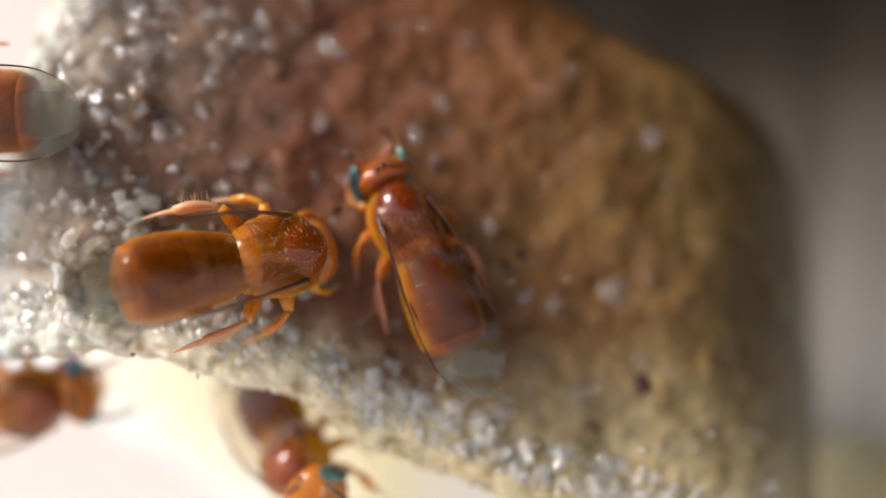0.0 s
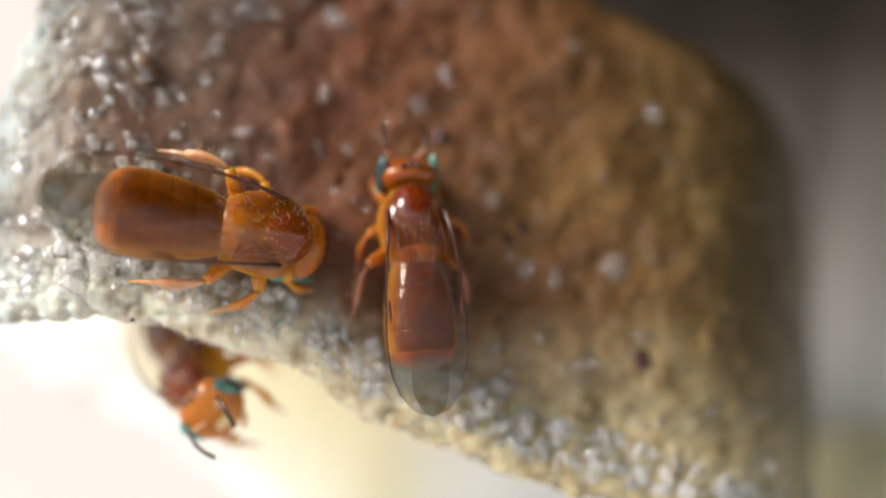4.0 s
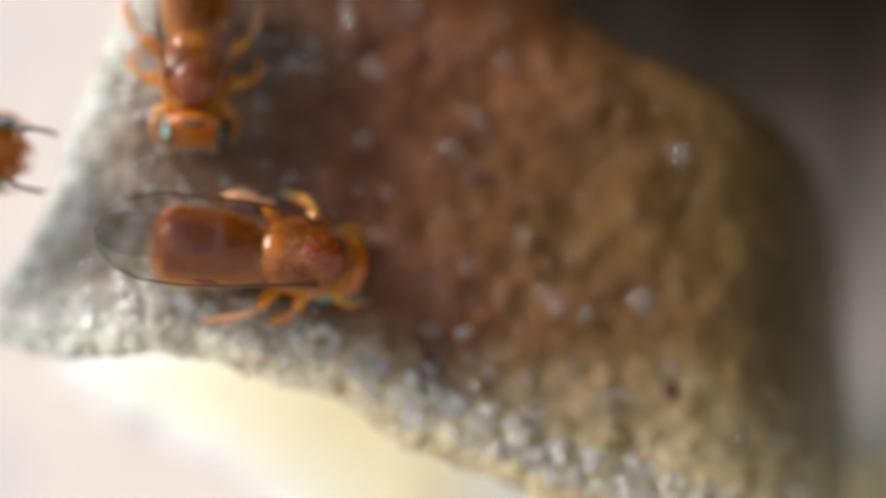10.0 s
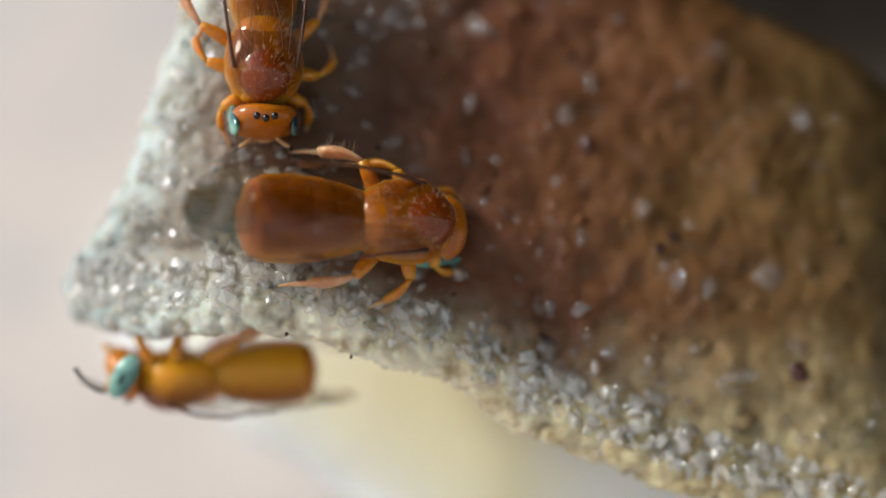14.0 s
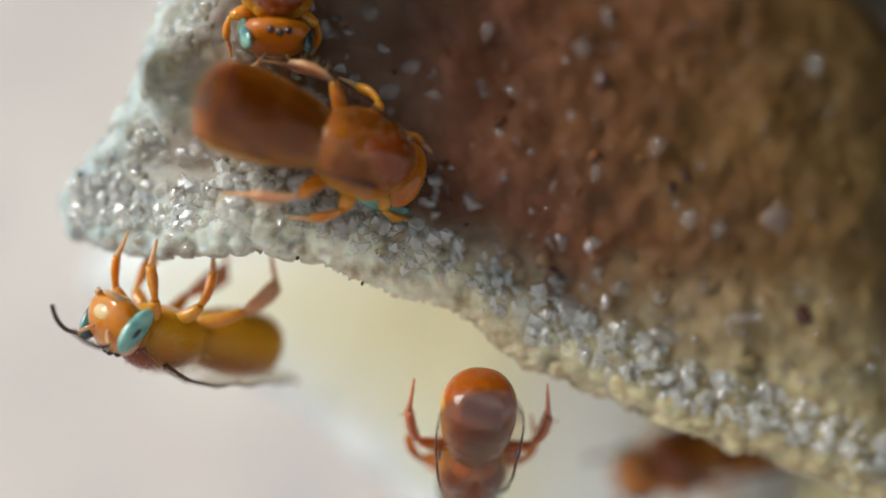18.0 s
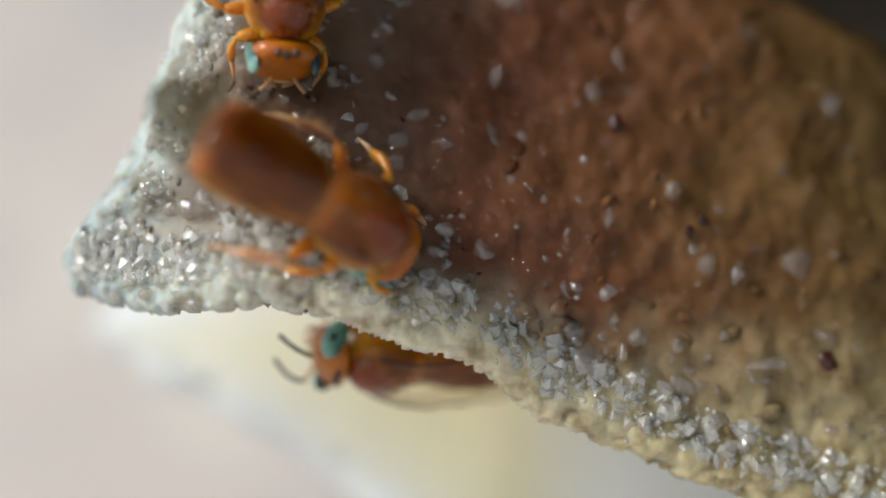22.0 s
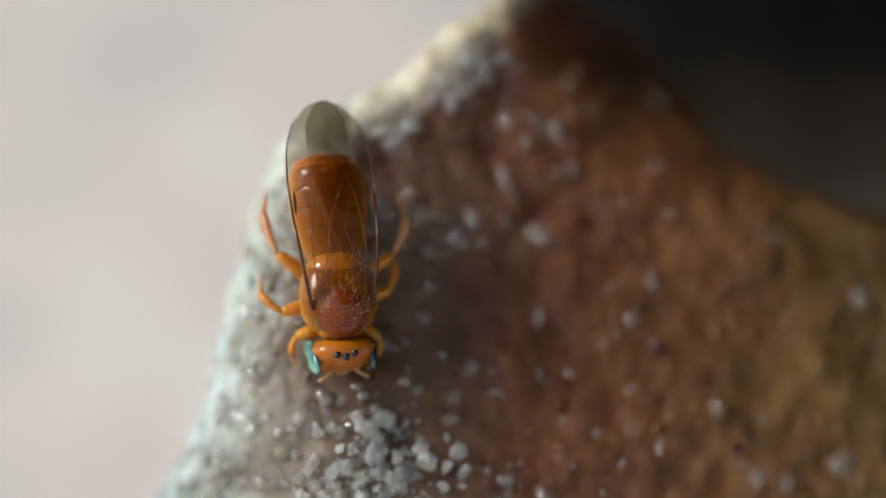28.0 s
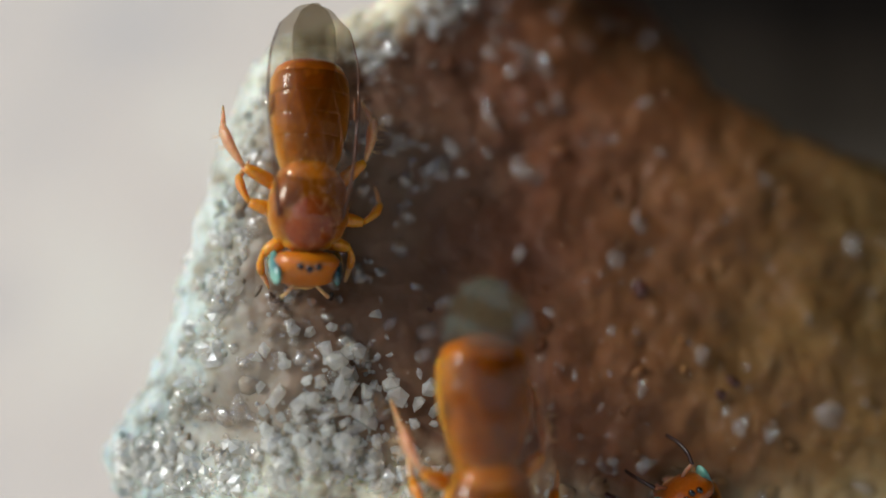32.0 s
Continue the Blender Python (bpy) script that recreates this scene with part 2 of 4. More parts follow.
def pale_wax(name, dark, light, through=0.35, rough=0.18, scale=0.6, lit=0.0, clear=0.0):
    m, nt, b = shader(name)
    info = nt.nodes.new("ShaderNodeObjectInfo")
    geo = nt.nodes.new("ShaderNodeNewGeometry")
    r = nt.nodes.new("ShaderNodeMath")
    r.operation = "ADD"
    nt.links.new(info.outputs["Random"], r.inputs[0])
    nt.links.new(geo.outputs["Random Per Island"], r.inputs[1])
    f = nt.nodes.new("ShaderNodeMath")
    f.operation = "FRACT"
    nt.links.new(r.outputs[0], f.inputs[0])
    c = ramp(nt, f.outputs[0], [(0.0, dark), (1.0, light)])
    col = mixed(nt, 0.3, c, ramp(nt, noise_of(nt, 3, 3), [(0.35, dark), (0.65, light)]))
    if not through:
        at = nt.nodes.new("ShaderNodeAttribute")
        at.attribute_name = "pale"
        col = mixed(nt, at.outputs["Fac"], col, (0.88, 0.88, 0.85))
    nt.links.new(col, b.inputs["Base Color"])
    b.inputs["Roughness"].default_value = rough
    b.inputs["IOR"].default_value = 1.42
    b.inputs["Transmission Weight"].default_value = through
    b.inputs["Subsurface Weight"].default_value = 0.35
    b.inputs["Subsurface Radius"].default_value = (1.0, 0.8, 0.55)
    b.inputs["Subsurface Scale"].default_value = scale * MM
    b.inputs["Specular IOR Level"].default_value = 0.5 + 0.5 * (through > 0)
    if through:
        b.inputs["Coat Weight"].default_value = 0.3
    bump(nt, b, noise_of(nt, 11, 3), 0.7, 0.05)
    if lit:
        t = nt.nodes.new("ShaderNodeBsdfTranslucent")
        nt.links.new(col, t.inputs[0])
        mix = add(nt, "ShaderNodeMixShader", Fac=lit)
        nt.links.new(b.outputs[0], mix.inputs[1])
        nt.links.new(t.outputs[0], mix.inputs[2])
        nt.links.new(mix.outputs[0], nt.nodes["Material Output"].inputs[0])
        if clear:
            see = nt.nodes.new("ShaderNodeBsdfTransparent")
            see.inputs[0].default_value = (0.98, 0.965, 0.93, 1)
            last = add(nt, "ShaderNodeMixShader", Fac=1 - clear)
            nt.links.new(see.outputs[0], last.inputs[1])
            nt.links.new(mix.outputs[0], last.inputs[2])
            gloss, glint = add(nt, "ShaderNodeBsdfGlossy", Roughness=0.07), nt.nodes.new("ShaderNodeMixShader")
            nt.links.new(b.inputs["Normal"].links[0].from_socket, gloss.inputs["Normal"])
            nt.links.new(gloss_share(nt, 0.13, 0.35), glint.inputs[0])
            nt.links.new(last.outputs[0], glint.inputs[1])
            nt.links.new(gloss.outputs[0], glint.inputs[2])
            nt.links.new(glint.outputs[0], nt.nodes["Material Output"].inputs[0])
    return m


def wax_grain(name, lit, tints, gloss):
    """Crumbs of the wall take its colour, each a little paler or darker; lit: how much light goes through them."""
    m, nt, b = shader(name)
    geo = nt.nodes.new("ShaderNodeNewGeometry")
    c = mixed(nt, 1.0, wax_colour(nt), ramp(nt, geo.outputs["Random Per Island"], tints), "MULTIPLY")
    nt.links.new(c, b.inputs["Base Color"])
    b.inputs["Roughness"].default_value = 0.22
    b.inputs["Subsurface Weight"].default_value = 0.9
    b.inputs["Subsurface Radius"].default_value = (1.0, 0.75, 0.5)
    b.inputs["Subsurface Scale"].default_value = 0.4 * MM
    b.inputs["Specular IOR Level"].default_value = 0.5 * gloss
    b.inputs["Coat Weight"].default_value = gloss
    b.inputs["Coat Roughness"].default_value = 0.08
    bump(nt, b, noise_of(nt, 7, 3), 0.5, 0.06)
    t = nt.nodes.new("ShaderNodeBsdfTranslucent")
    nt.links.new(c, t.inputs[0])
    mix = add(nt, "ShaderNodeMixShader", Fac=lit)
    nt.links.new(b.outputs[0], mix.inputs[1])
    nt.links.new(t.outputs[0], mix.inputs[2])
    nt.links.new(mix.outputs[0], nt.nodes["Material Output"].inputs[0])
    return m


RESIN = resin()
GRAIN_BROWN = wax_grain("resin_grain", 0.15, [(0.0, (0.75, 0.7, 0.66)), (0.6, (1.0, 1.0, 1.0)), (1.0, (1.3, 1.34, 1.38))], 0.12)
GRAIN_LIP = wax_grain("lip_wax_grain", 0.55, [(0.0, (1.0, 0.96, 0.9)), (1.0, (1.22, 1.2, 1.16))], 0.4)
GRAIN_WHITE = pale_wax("white_wax_grain", (0.96, 0.95, 0.84), (0.99, 0.985, 0.93), 0.02, 0.04, 0.6, 0.3, 0.45)
GRAIN_CLEAR = pale_wax("clear_wax_grain", (0.98, 0.95, 0.86), (0.99, 0.985, 0.95), 0.02, 0.03, 0.6, 0.35, 0.62)
GRAIN_DULL = pale_wax("dull_resin_grain", (0.5, 0.4, 0.33), (0.88, 0.84, 0.8), 0.05, 0.12, 0.6, 0.5, 0.76)
CREAM = pale_wax("cream_wax", (0.72, 0.65, 0.36), (0.78, 0.71, 0.43), 0.0, 0.4, 1.5, 0.22)
LUMP = pale_wax("yellow_wax_lump", (0.8, 0.72, 0.44), (0.88, 0.8, 0.54), 0.0, 0.4, 1.5, 0.2)
DIRT = cuticle("dark_dirt", (0.03, 0.008, 0.005), (0.07, 0.02, 0.012), glow=0.0, rough=0.5)


def board_wood():
    m, nt, b = shader("dark_weathered_board")
    tc = nt.nodes.new("ShaderNodeTexCoord")
    mp = nt.nodes.new("ShaderNodeMapping")
    mp.inputs["Scale"].default_value = (1.2 / MM, 1.2 / MM, 0.12 / MM)
    nt.links.new(tc.outputs["Object"], mp.inputs[0])
    n = add(nt, "ShaderNodeTexNoise", Scale=0.35, Detail=6.0, Roughness=0.6)
    nt.links.new(mp.outputs[0], n.inputs["Vector"])
    grain = ramp(nt, n.outputs["Fac"], [(0.3, (0.5, 0.48, 0.45)), (0.7, (1.4, 1.35, 1.3))])
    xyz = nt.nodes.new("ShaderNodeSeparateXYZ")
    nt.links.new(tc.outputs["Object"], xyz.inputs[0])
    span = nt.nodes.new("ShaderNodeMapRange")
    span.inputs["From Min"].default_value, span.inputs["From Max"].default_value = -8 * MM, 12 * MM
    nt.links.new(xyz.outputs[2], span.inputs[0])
    # Grey weathered wood below; the shade higher up is painted in as near black.
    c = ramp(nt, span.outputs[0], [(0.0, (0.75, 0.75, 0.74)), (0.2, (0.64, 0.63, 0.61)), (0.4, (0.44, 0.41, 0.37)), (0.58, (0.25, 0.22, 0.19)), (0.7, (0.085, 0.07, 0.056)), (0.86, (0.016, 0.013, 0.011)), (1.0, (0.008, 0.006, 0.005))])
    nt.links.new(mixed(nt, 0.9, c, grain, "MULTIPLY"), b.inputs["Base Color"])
    b.inputs["Roughness"].default_value = 0.85
    b.inputs["Specular IOR Level"].default_value = 0.15
    bump(nt, b, n.outputs["Fac"], 0.6, 0.5)
    return m


def far_plaster(name, glow):
    """Distant sunlit wall and ground, far out of focus; glow adds emission."""
    m, nt, b = shader(name)
    geo = nt.nodes.new("ShaderNodeNewGeometry")
    n = add(nt, "ShaderNodeTexNoise", Scale=45.0, Detail=2.0)
    nt.links.new(geo.outputs["Position"], n.inputs["Vector"])
    c = ramp(nt, n.outputs["Fac"], [(0.3, (0.42, 0.4, 0.4)), (0.42, (0.56, 0.49, 0.44)), (0.55, (0.6, 0.52, 0.46)), (0.68, (0.66, 0.61, 0.53))])
    nt.links.new(c, b.inputs["Base Color"])
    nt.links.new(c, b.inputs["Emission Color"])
    # The plaster is no lamp: this emission stands in for light falling on it.
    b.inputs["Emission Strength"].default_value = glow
    b.inputs["Roughness"].default_value = 0.9
    bump(nt, b, n.outputs["Fac"], 0.2, 2.0)
    return m


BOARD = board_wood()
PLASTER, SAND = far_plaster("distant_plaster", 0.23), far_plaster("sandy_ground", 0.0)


# ---- mesh helpers (millimetres in, metres out) ----
def mesh_of(name, verts, faces, material, smooth=True):
    me = bpy.data.meshes.new(name)
    me.from_pydata([(x * MM, y * MM, z * MM) for x, y, z in verts], [], faces)
    me.materials.append(material)
    if smooth:
        me.polygons.foreach_set("use_smooth", [len(f) < 5 for f in faces])
    me.update()
    return me


def part(name, data, parent, label="", at=(0, 0, 0)):
    ob = new(name, data)
    ob.parent = parent
    ob.location = Vector(at) * MM
    return tagged(ob, label)


def loft(rings):
    """Closed skin over rings of equal count."""
    verts, faces, n = [], [], len(rings[0])
    for ring in rings:
        verts += ring
    for a in range(len(rings) - 1):
        for k in range(n):
            j = (k + 1) % n
            faces.append((a * n + k, a * n + j, a * n + n + j, a * n + n + k))
    faces.append(tuple(range(n - 1, -1, -1)))
    faces.append(tuple((len(rings) - 1) * n + k for k in range(n)))
    return verts, faces


def ring_x(x, y, z, ry, rz, n=18, square=2.0):
    out = []
    for k in range(n):
        a = math.tau * k / n
        c, s = math.cos(a), math.sin(a)
        e = 2 / square
        out.append((x, y + ry * math.copysign(abs(c) ** e, c), z + rz * math.copysign(abs(s) ** e, s)))
    return out


def tube(points, radii, n=8, flat=1.0):
    """A limb along points; flat squeezes it across."""
    rings = []
    pts = [Vector(p) for p in points]
    for i, p in enumerate(pts):
        d = (pts[min(i + 1, len(pts) - 1)] - pts[max(i - 1, 0)]).normalized()
        side = d.cross(Vector((0, 0, 1)))
        side = side.normalized() if side.length > 1e-4 else Vector((0, 1, 0))
        up = side.cross(d)
        rings.append([tuple(p + float(radii[i]) * (math.cos(math.tau * k / n) * side * flat + math.sin(math.tau * k / n) * up)) for k in range(n)])
    return loft(rings)


def ball(c, r, turn=None, nu=16, nv=10):
    rings = []
    for i in range(nv + 1):
        a = -math.pi / 2 + math.pi * (0.03 + 0.94 * i / nv)
        ring = []
        for k in range(nu):
            v = Vector((r[0] * math.cos(a) * math.cos(math.tau * k / nu), r[1] * math.cos(a) * math.sin(math.tau * k / nu), r[2] * math.sin(a)))
            ring.append(tuple(Vector(c) + (turn @ v if turn else v)))
        rings.append(ring)
    return loft(rings)


def joined(*shapes):
    verts, faces = [], []
    for v, f in shapes:
        o = len(verts)
        verts += v
        faces += [tuple(i + o for i in face) for face in f]
    return verts, faces


def bent(points, steps=4):
    """A smoother line through points."""
    p = [Vector(q) for q in points]
    out = []
    for i in range(len(p) - 1):
        a, b, c, d = p[max(i - 1, 0)], p[i], p[i + 1], p[min(i + 2, len(p) - 1)]
        for k in range(steps):
            t = k / steps
            out.append(tuple(0.5 * (2 * b + (c - a) * t + (2 * a - 5 * b + 4 * c - d) * t * t + (3 * b - a - 3 * c + d) * t ** 3)))
    return out + [tuple(p[-1])]


# ---- the wax entrance ----
LIP = [(-6.3, 0.1), (-6.75, -0.75), (-6.45, -1.3), (-5.4, -1.38), (-4.3, -1.36), (-3.0, -1.16), (-1.8, -1.32), (-0.6, -1.75), (0.4, -1.95), (1.15, -2.4), (1.6, -2.85), (2.7, -3.2), (3.8, -3.65), (5.0, -4.05), (6.9, -4.55), (9.0, -5.4), (10.6, -6.4), (11.6, -6.0), (12.2, -2.0), (12.4, 1.4), (11.0, 2.9), (8.6, 4.2), (6.4, 5.0), (5.0, 6.0), (4.4, 7.6), (4.0, 9.4), (2.6, 10.4), (1.0, 9.9), (0.1, 9.0), (-0.6, 8.6), (-1.6, 7.5), (-2.7, 7.0), (-3.55, 6.7), (-4.15, 5.9), (-4.5, 5.0), (-4.85, 3.8), (-5.25, 2.5), (-5.5, 1.3), (-5.9, 0.6)]
LIP_BACK = [(-8.6, -2.5), (-7.2, -3.35), (-5.4, -3.9), (-3.8, -4.6), (-2.3, -5.5), (-0.8, -6.45), (0.6, -7.9), (1.6, -10.5), (8.0, -13.0), (9.5, -4.0), (9.0, 1.5), (-3.0, 2.5), (-6.5, -0.6)]


def wall_y(x, z):
    y = -2.61 + 0.212 * x + 0.18 * z - 0.0029 * x * x + 0.0054 * x * z
    if x > 8:
        y += 0.32 * (x - 8) ** 2
    left = max(0.0, -2.8 - x)
    y += 0.9 * (math.sqrt(left * left + 1) - 1) + 0.1 * max(0.0, z - 0.5)
    y += 0.3 * math.exp(-((x + 4.3) ** 2 / 0.6 + (z - 0.1) ** 2 / 0.3))
    up = z - 4.5 - 0.35 * max(0.0, 5.0 - x)
    if x > 0 and up > 0:
        y += 0.25 * up * up * min(1.0, x / 3.0) ** 2
    return y


def back_y(x, z):
    return 4.4 + 0.02 * min(0.0, x - 3) ** 2 + 0.02 * z + max(0.0, x - 8) * 0.4


def edge_distance(x, z, outline):
    best, inside = 1e9, False
    for (ax, az), (bx, bz) in zip(outline, outline[1:] + outline[:1]):
        dx, dz = bx - ax, bz - az
        t = min(1.0, max(0.0, ((x - ax) * dx + (z - az) * dz) / (dx * dx + dz * dz)))
        best = min(best, math.hypot(x - ax - t * dx, z - az - t * dz))
        if (az > z) != (bz > z) and x < ax + (z - az) * dx / dz:
            inside = not inside
    return best if inside else -best


def line_distance(x, z, line):
    best = 1e9
    for (ax, az), (bx, bz) in zip(line, line[1:]):
        dx, dz = bx - ax, bz - az
        t = min(1.0, max(0.0, ((x - ax) * dx + (z - az) * dz) / (dx * dx + dz * dz)))
        best = min(best, math.hypot(x - ax - t * dx, z - az - t * dz))
    return best


def pale_at(x, z):
    """How much fresh pale wax there is: all of it at the lip, in a band that widens along the lower edge."""
    d = min(line_distance(x, z, LIP[:17]), line_distance(x, z, LIP[27:] + LIP[:1]) * (1 + 0.8 / (1 + math.exp(5.0 - z))))
    low = 1 / (1 + math.exp(-(1.0 - z) * 2)) / (1 + math.exp(-(x - 4.0) * 1.0))
    return min(1.0, math.exp(-max(d - 0.35, 0) / (0.6 + 1.3 * low)) * 1.3 - 0.12)


def lumps(x, z, seed):
    p = Vector((x, z, seed))
    return 0.16 * noise.noise(p * 0.7) + 0.1 * noise.noise(p * 1.7) + 0.05 * noise.noise(p * 3.6)


SEEDS = np.random.RandomState(8).uniform(0.1, 0.9, size=(64, 64, 2)).tolist()


def nearest(x, z):
    """Distance from a point to the nearest of scattered seeds, one to a square."""
    i, j = math.floor(x), math.floor(z)
    best = 9.0
    for a in (i - 1, i, i + 1):
        for b in (j - 1, j, j + 1):
            p = SEEDS[a % 64][b % 64]
            best = min(best, (a + p[0] - x) ** 2 + (b + p[1] - z) ** 2)
    return math.sqrt(best)


def crumbs(x, z, seed):
    """Crumbs pressed into one another: a skin of low domes, 0 to 1."""
    wob = 0.4 * noise.noise(Vector((x * 0.8, z * 0.8, seed)))
    big, small = nearest(x * 2.7 + wob, z * 2.7 - wob + seed), nearest(x * 5.6 - wob, z * 5.6 + wob + seed)
    return 0.62 * math.sqrt(max(0.0, 1 - 0.8 * big * big)) + 0.38 * math.sqrt(max(0.0, 1 - 0.8 * small * small))


def sheet(name, outline, depth, thick, step, material, seed, rough=1.0):
    """A lumpy wax wall with a rounded lip: two skins that meet at the outline."""
    xs = np.arange(min(p[0] for p in outline) - step, max(p[0] for p in outline) + step, step)
    zs = np.arange(min(p[1] for p in outline) - step, max(p[1] for p in outline) + step, step)
    front, back, verts, faces = {}, {}, [], []
    soft = pale_at if outline is LIP else lambda x, z: 0.3
    for i, x in enumerate(xs):
        for j, z in enumerate(zs):
            near = edge_distance(x, z, outline)
            if near < -0.5:
                continue
            d = near + 0.14 * noise.noise(Vector((x * 1.5, z * 1.5, seed))) + rough * (0.55 * crumbs(x, z, seed) - 0.35)
            if d < 0:
                continue
            if d < step:
                slope = Vector((edge_distance(x + 0.02, z, outline) - edge_distance(x - 0.02, z, outline), edge_distance(x, z + 0.02, outline) - edge_distance(x, z - 0.02, outline)))
                if slope.length > 0:
                    slope.normalize()
                    x, z, d = x - slope.x * d * 0.9, z - slope.y * d * 0.9, d * 0.1
            h = thick * math.sqrt(1 - max(0.0, 1 - d / (thick * 1.1)) ** 2)
            y = depth(x, z)
            front[i, j] = len(verts)
            verts.append((x, y - h - rough * (lumps(x, z, seed) * min(1, d / 0.4) + (0.13 + 0.16 * soft(x, z)) * (crumbs(x, z, seed) - 0.8)), z))
            back[i, j] = len(verts)
            verts.append((x, y + h + 0.6 * rough * lumps(x, z, seed + 9) * min(1, d / 0.4), z))
    for (i, j) in front:
        quad = [(i, j), (i + 1, j), (i + 1, j + 1), (i, j + 1)]
        if all(q in front for q in quad):
            faces.append(tuple(front[q] for q in quad))
            faces.append(tuple(back[q] for q in reversed(quad)))
            for a, b, side in (((i, j), (i + 1, j), (0, -1)), ((i + 1, j), (i + 1, j + 1), (1, 0)), ((i + 1, j + 1), (i, j + 1), (0, 1)), ((i, j + 1), (i, j), (-1, 0))):
                n = (i + side[0], j + side[1])
                if not all(q in front for q in (n, (n[0] + 1, n[1]), (n[0] + 1, n[1] + 1), (n[0], n[1] + 1))):
                    faces.append((front[b], front[a], back[a], back[b]))
    me = mesh_of(name, verts, faces, material)
    inside = LIP_BACK[:8] + [(9.0, -12.0), (9.0, 3.0)]
    # Back wall whitens towards +x, which puts the light's difference into its colour.
    fresh = pale_at if outline is LIP else lambda x, z: max(min(1.0, math.exp(-max(0.0, edge_distance(x, z, inside)) / 1.7)), 1 / (1 + math.exp(-1.6 * (x - 2.6))))
    me.attributes.new("pale", "FLOAT", "POINT").data.foreach_set("value", [fresh(x, z) for x, y, z in verts])
    return me


tube_thing = tagged(new("wax_entrance_tube"), "brown resin and pale wax entrance tube with a crumbly white lip", "nest entrance")
part("front_wall", sheet("front_wall", LIP, wall_y, 0.55, 0.06, RESIN, 3.0), tube_thing, "lumpy red-brown resin wall")
part("back_wall", sheet("back_wall", LIP_BACK, back_y, 0.5, 0.3, CREAM, 17.0, 0.3), tube_thing, "smooth cream wax wall")

rim_line = bent([(x + 0.5, back_y(x, z) + 0.22, z + 0.15) for x, z in LIP_BACK[:8]], 5)
rim_mesh = mesh_of("back_rim", *tube(rim_line, [0.75 + 0.25 * noise.noise(Vector(p) * 0.8) for p in rim_line], 12), CREAM)
rim_mesh.attributes.new("pale", "FLOAT", "POINT").data.foreach_set("value", [1.0] * len(rim_mesh.vertices))
part("back_rim", rim_mesh, tube_thing, "thick white wax rim")

ICO = bmesh.new()
bmesh.ops.create_icosphere(ICO, subdivisions=2, radius=1.0)
ICO_V = np.array([v.co[:] for v in ICO.verts])
ICO_F = [tuple(v.index for v in f.verts) for f in ICO.faces]
ICO.free()


def grain_shape(seed, edgy):
    r = np.random.RandomState(seed)
    v = ICO_V.copy()
    for _ in range(8):
        axis = r.normal(size=3)
        axis /= np.linalg.norm(axis)
        cut = r.uniform(0.3, 0.75)
        over = np.maximum(v @ axis - cut, 0)
        v -= over[:, None] * axis * edgy
    v *= 1 + 0.08 * r.normal(size=(len(v), 1))
    return v * r.uniform(0.75, 1.5, size=3)


SHAPES = [grain_shape(k, 0.95) for k in range(14)]
ICO = bmesh.new()
bmesh.ops.create_icosphere(ICO, subdivisions=1, radius=1.0)
CRYSTAL_V = np.array([v.co[:] for v in ICO.verts])
CRYSTAL_F = [tuple(v.index for v in f.verts) for f in ICO.faces]
ICO.free()


def crystal_shape(seed):
    r = np.random.RandomState(seed + 50)
    return CRYSTAL_V * (1 + 0.18 * r.normal(size=(len(CRYSTAL_V), 1))) * r.uniform(0.6, 1.5, size=3)


CRYSTALS = [crystal_shape(k) for k in range(16)]


def grain_spots(count, depth, outline, near, far, rng, x0=-7.0, x1=12.0, z0=-14.0, z1=11.0):
    """Places on a wall between so far and so near its lip: x, y, z, distance."""
    out = []
    while len(out) < count:
        x, z = rng.uniform(x0, x1), rng.uniform(z0, z1)
        d = edge_distance(x, z, outline)
        if near <= d <= far:
            out.append((x, depth(x, z), z, d))
    return out


def lip_spots(count, depth, line, near, far, rng):
    """Places along a lip, by its length."""
    out = []
    legs = [math.dist(a, b) for a, b in zip(line, line[1:])]
    for k in rng.choices(range(len(legs)), legs, k=count):
        (ax, az), (bx, bz) = line[k], line[k + 1]
        t, d = rng.random(), near + (far - near) * rng.random() ** 1.3
        nx, nz = -(bz - az) / legs[k], (bx - ax) / legs[k]
        x, z = ax + (bx - ax) * t + nx * d, az + (bz - az) * t + nz * d
        if edge_distance(x, z, LIP) > -0.05:
            out.append((x, depth(x, z), z, max(0.0, d)))
    return out


def cloud(name, spots, sizes, material, parent, rng, thick, label="", smooth=True, sunk=0.0, edgy=False):
    """All of the small grains that cannot be picked apart, as one part."""
    V, Fs, pale = [], [], []
    shapes, rim = (CRYSTALS, CRYSTAL_F) if edgy else (SHAPES, ICO_F)
    for x, y, z, d in spots:
        s = sizes[0] + (sizes[1] - sizes[0]) * rng.random() ** 2
        h = thick * math.sqrt(1 - max(0.0, 1 - max(d, 0) / (thick * 1.1)) ** 2)
        y = y - h * (rng.uniform(-1, 1) if d < 0.35 else 1) - lumps(x, z, 3.0) * min(1, max(d, 0) / 0.4) + sunk * s
        turn = np.array(Euler([rng.uniform(0, 6.3) for _ in range(3)]).to_matrix())
        o = len(V) * len(shapes[0])
        V.append(shapes[rng.randrange(14)] @ turn.T * s + (x, y, z))
        Fs += [(a + o, b + o, c + o) for a, b, c in rim]
        pale += [pale_at(x, z)] * len(shapes[0])
    me = mesh_of(name, np.concatenate(V).tolist(), Fs, material, smooth)
    me.attributes.new("pale", "FLOAT", "POINT").data.foreach_set("value", pale)
    return tagged(part(name, me, parent, label), kind="stuff")


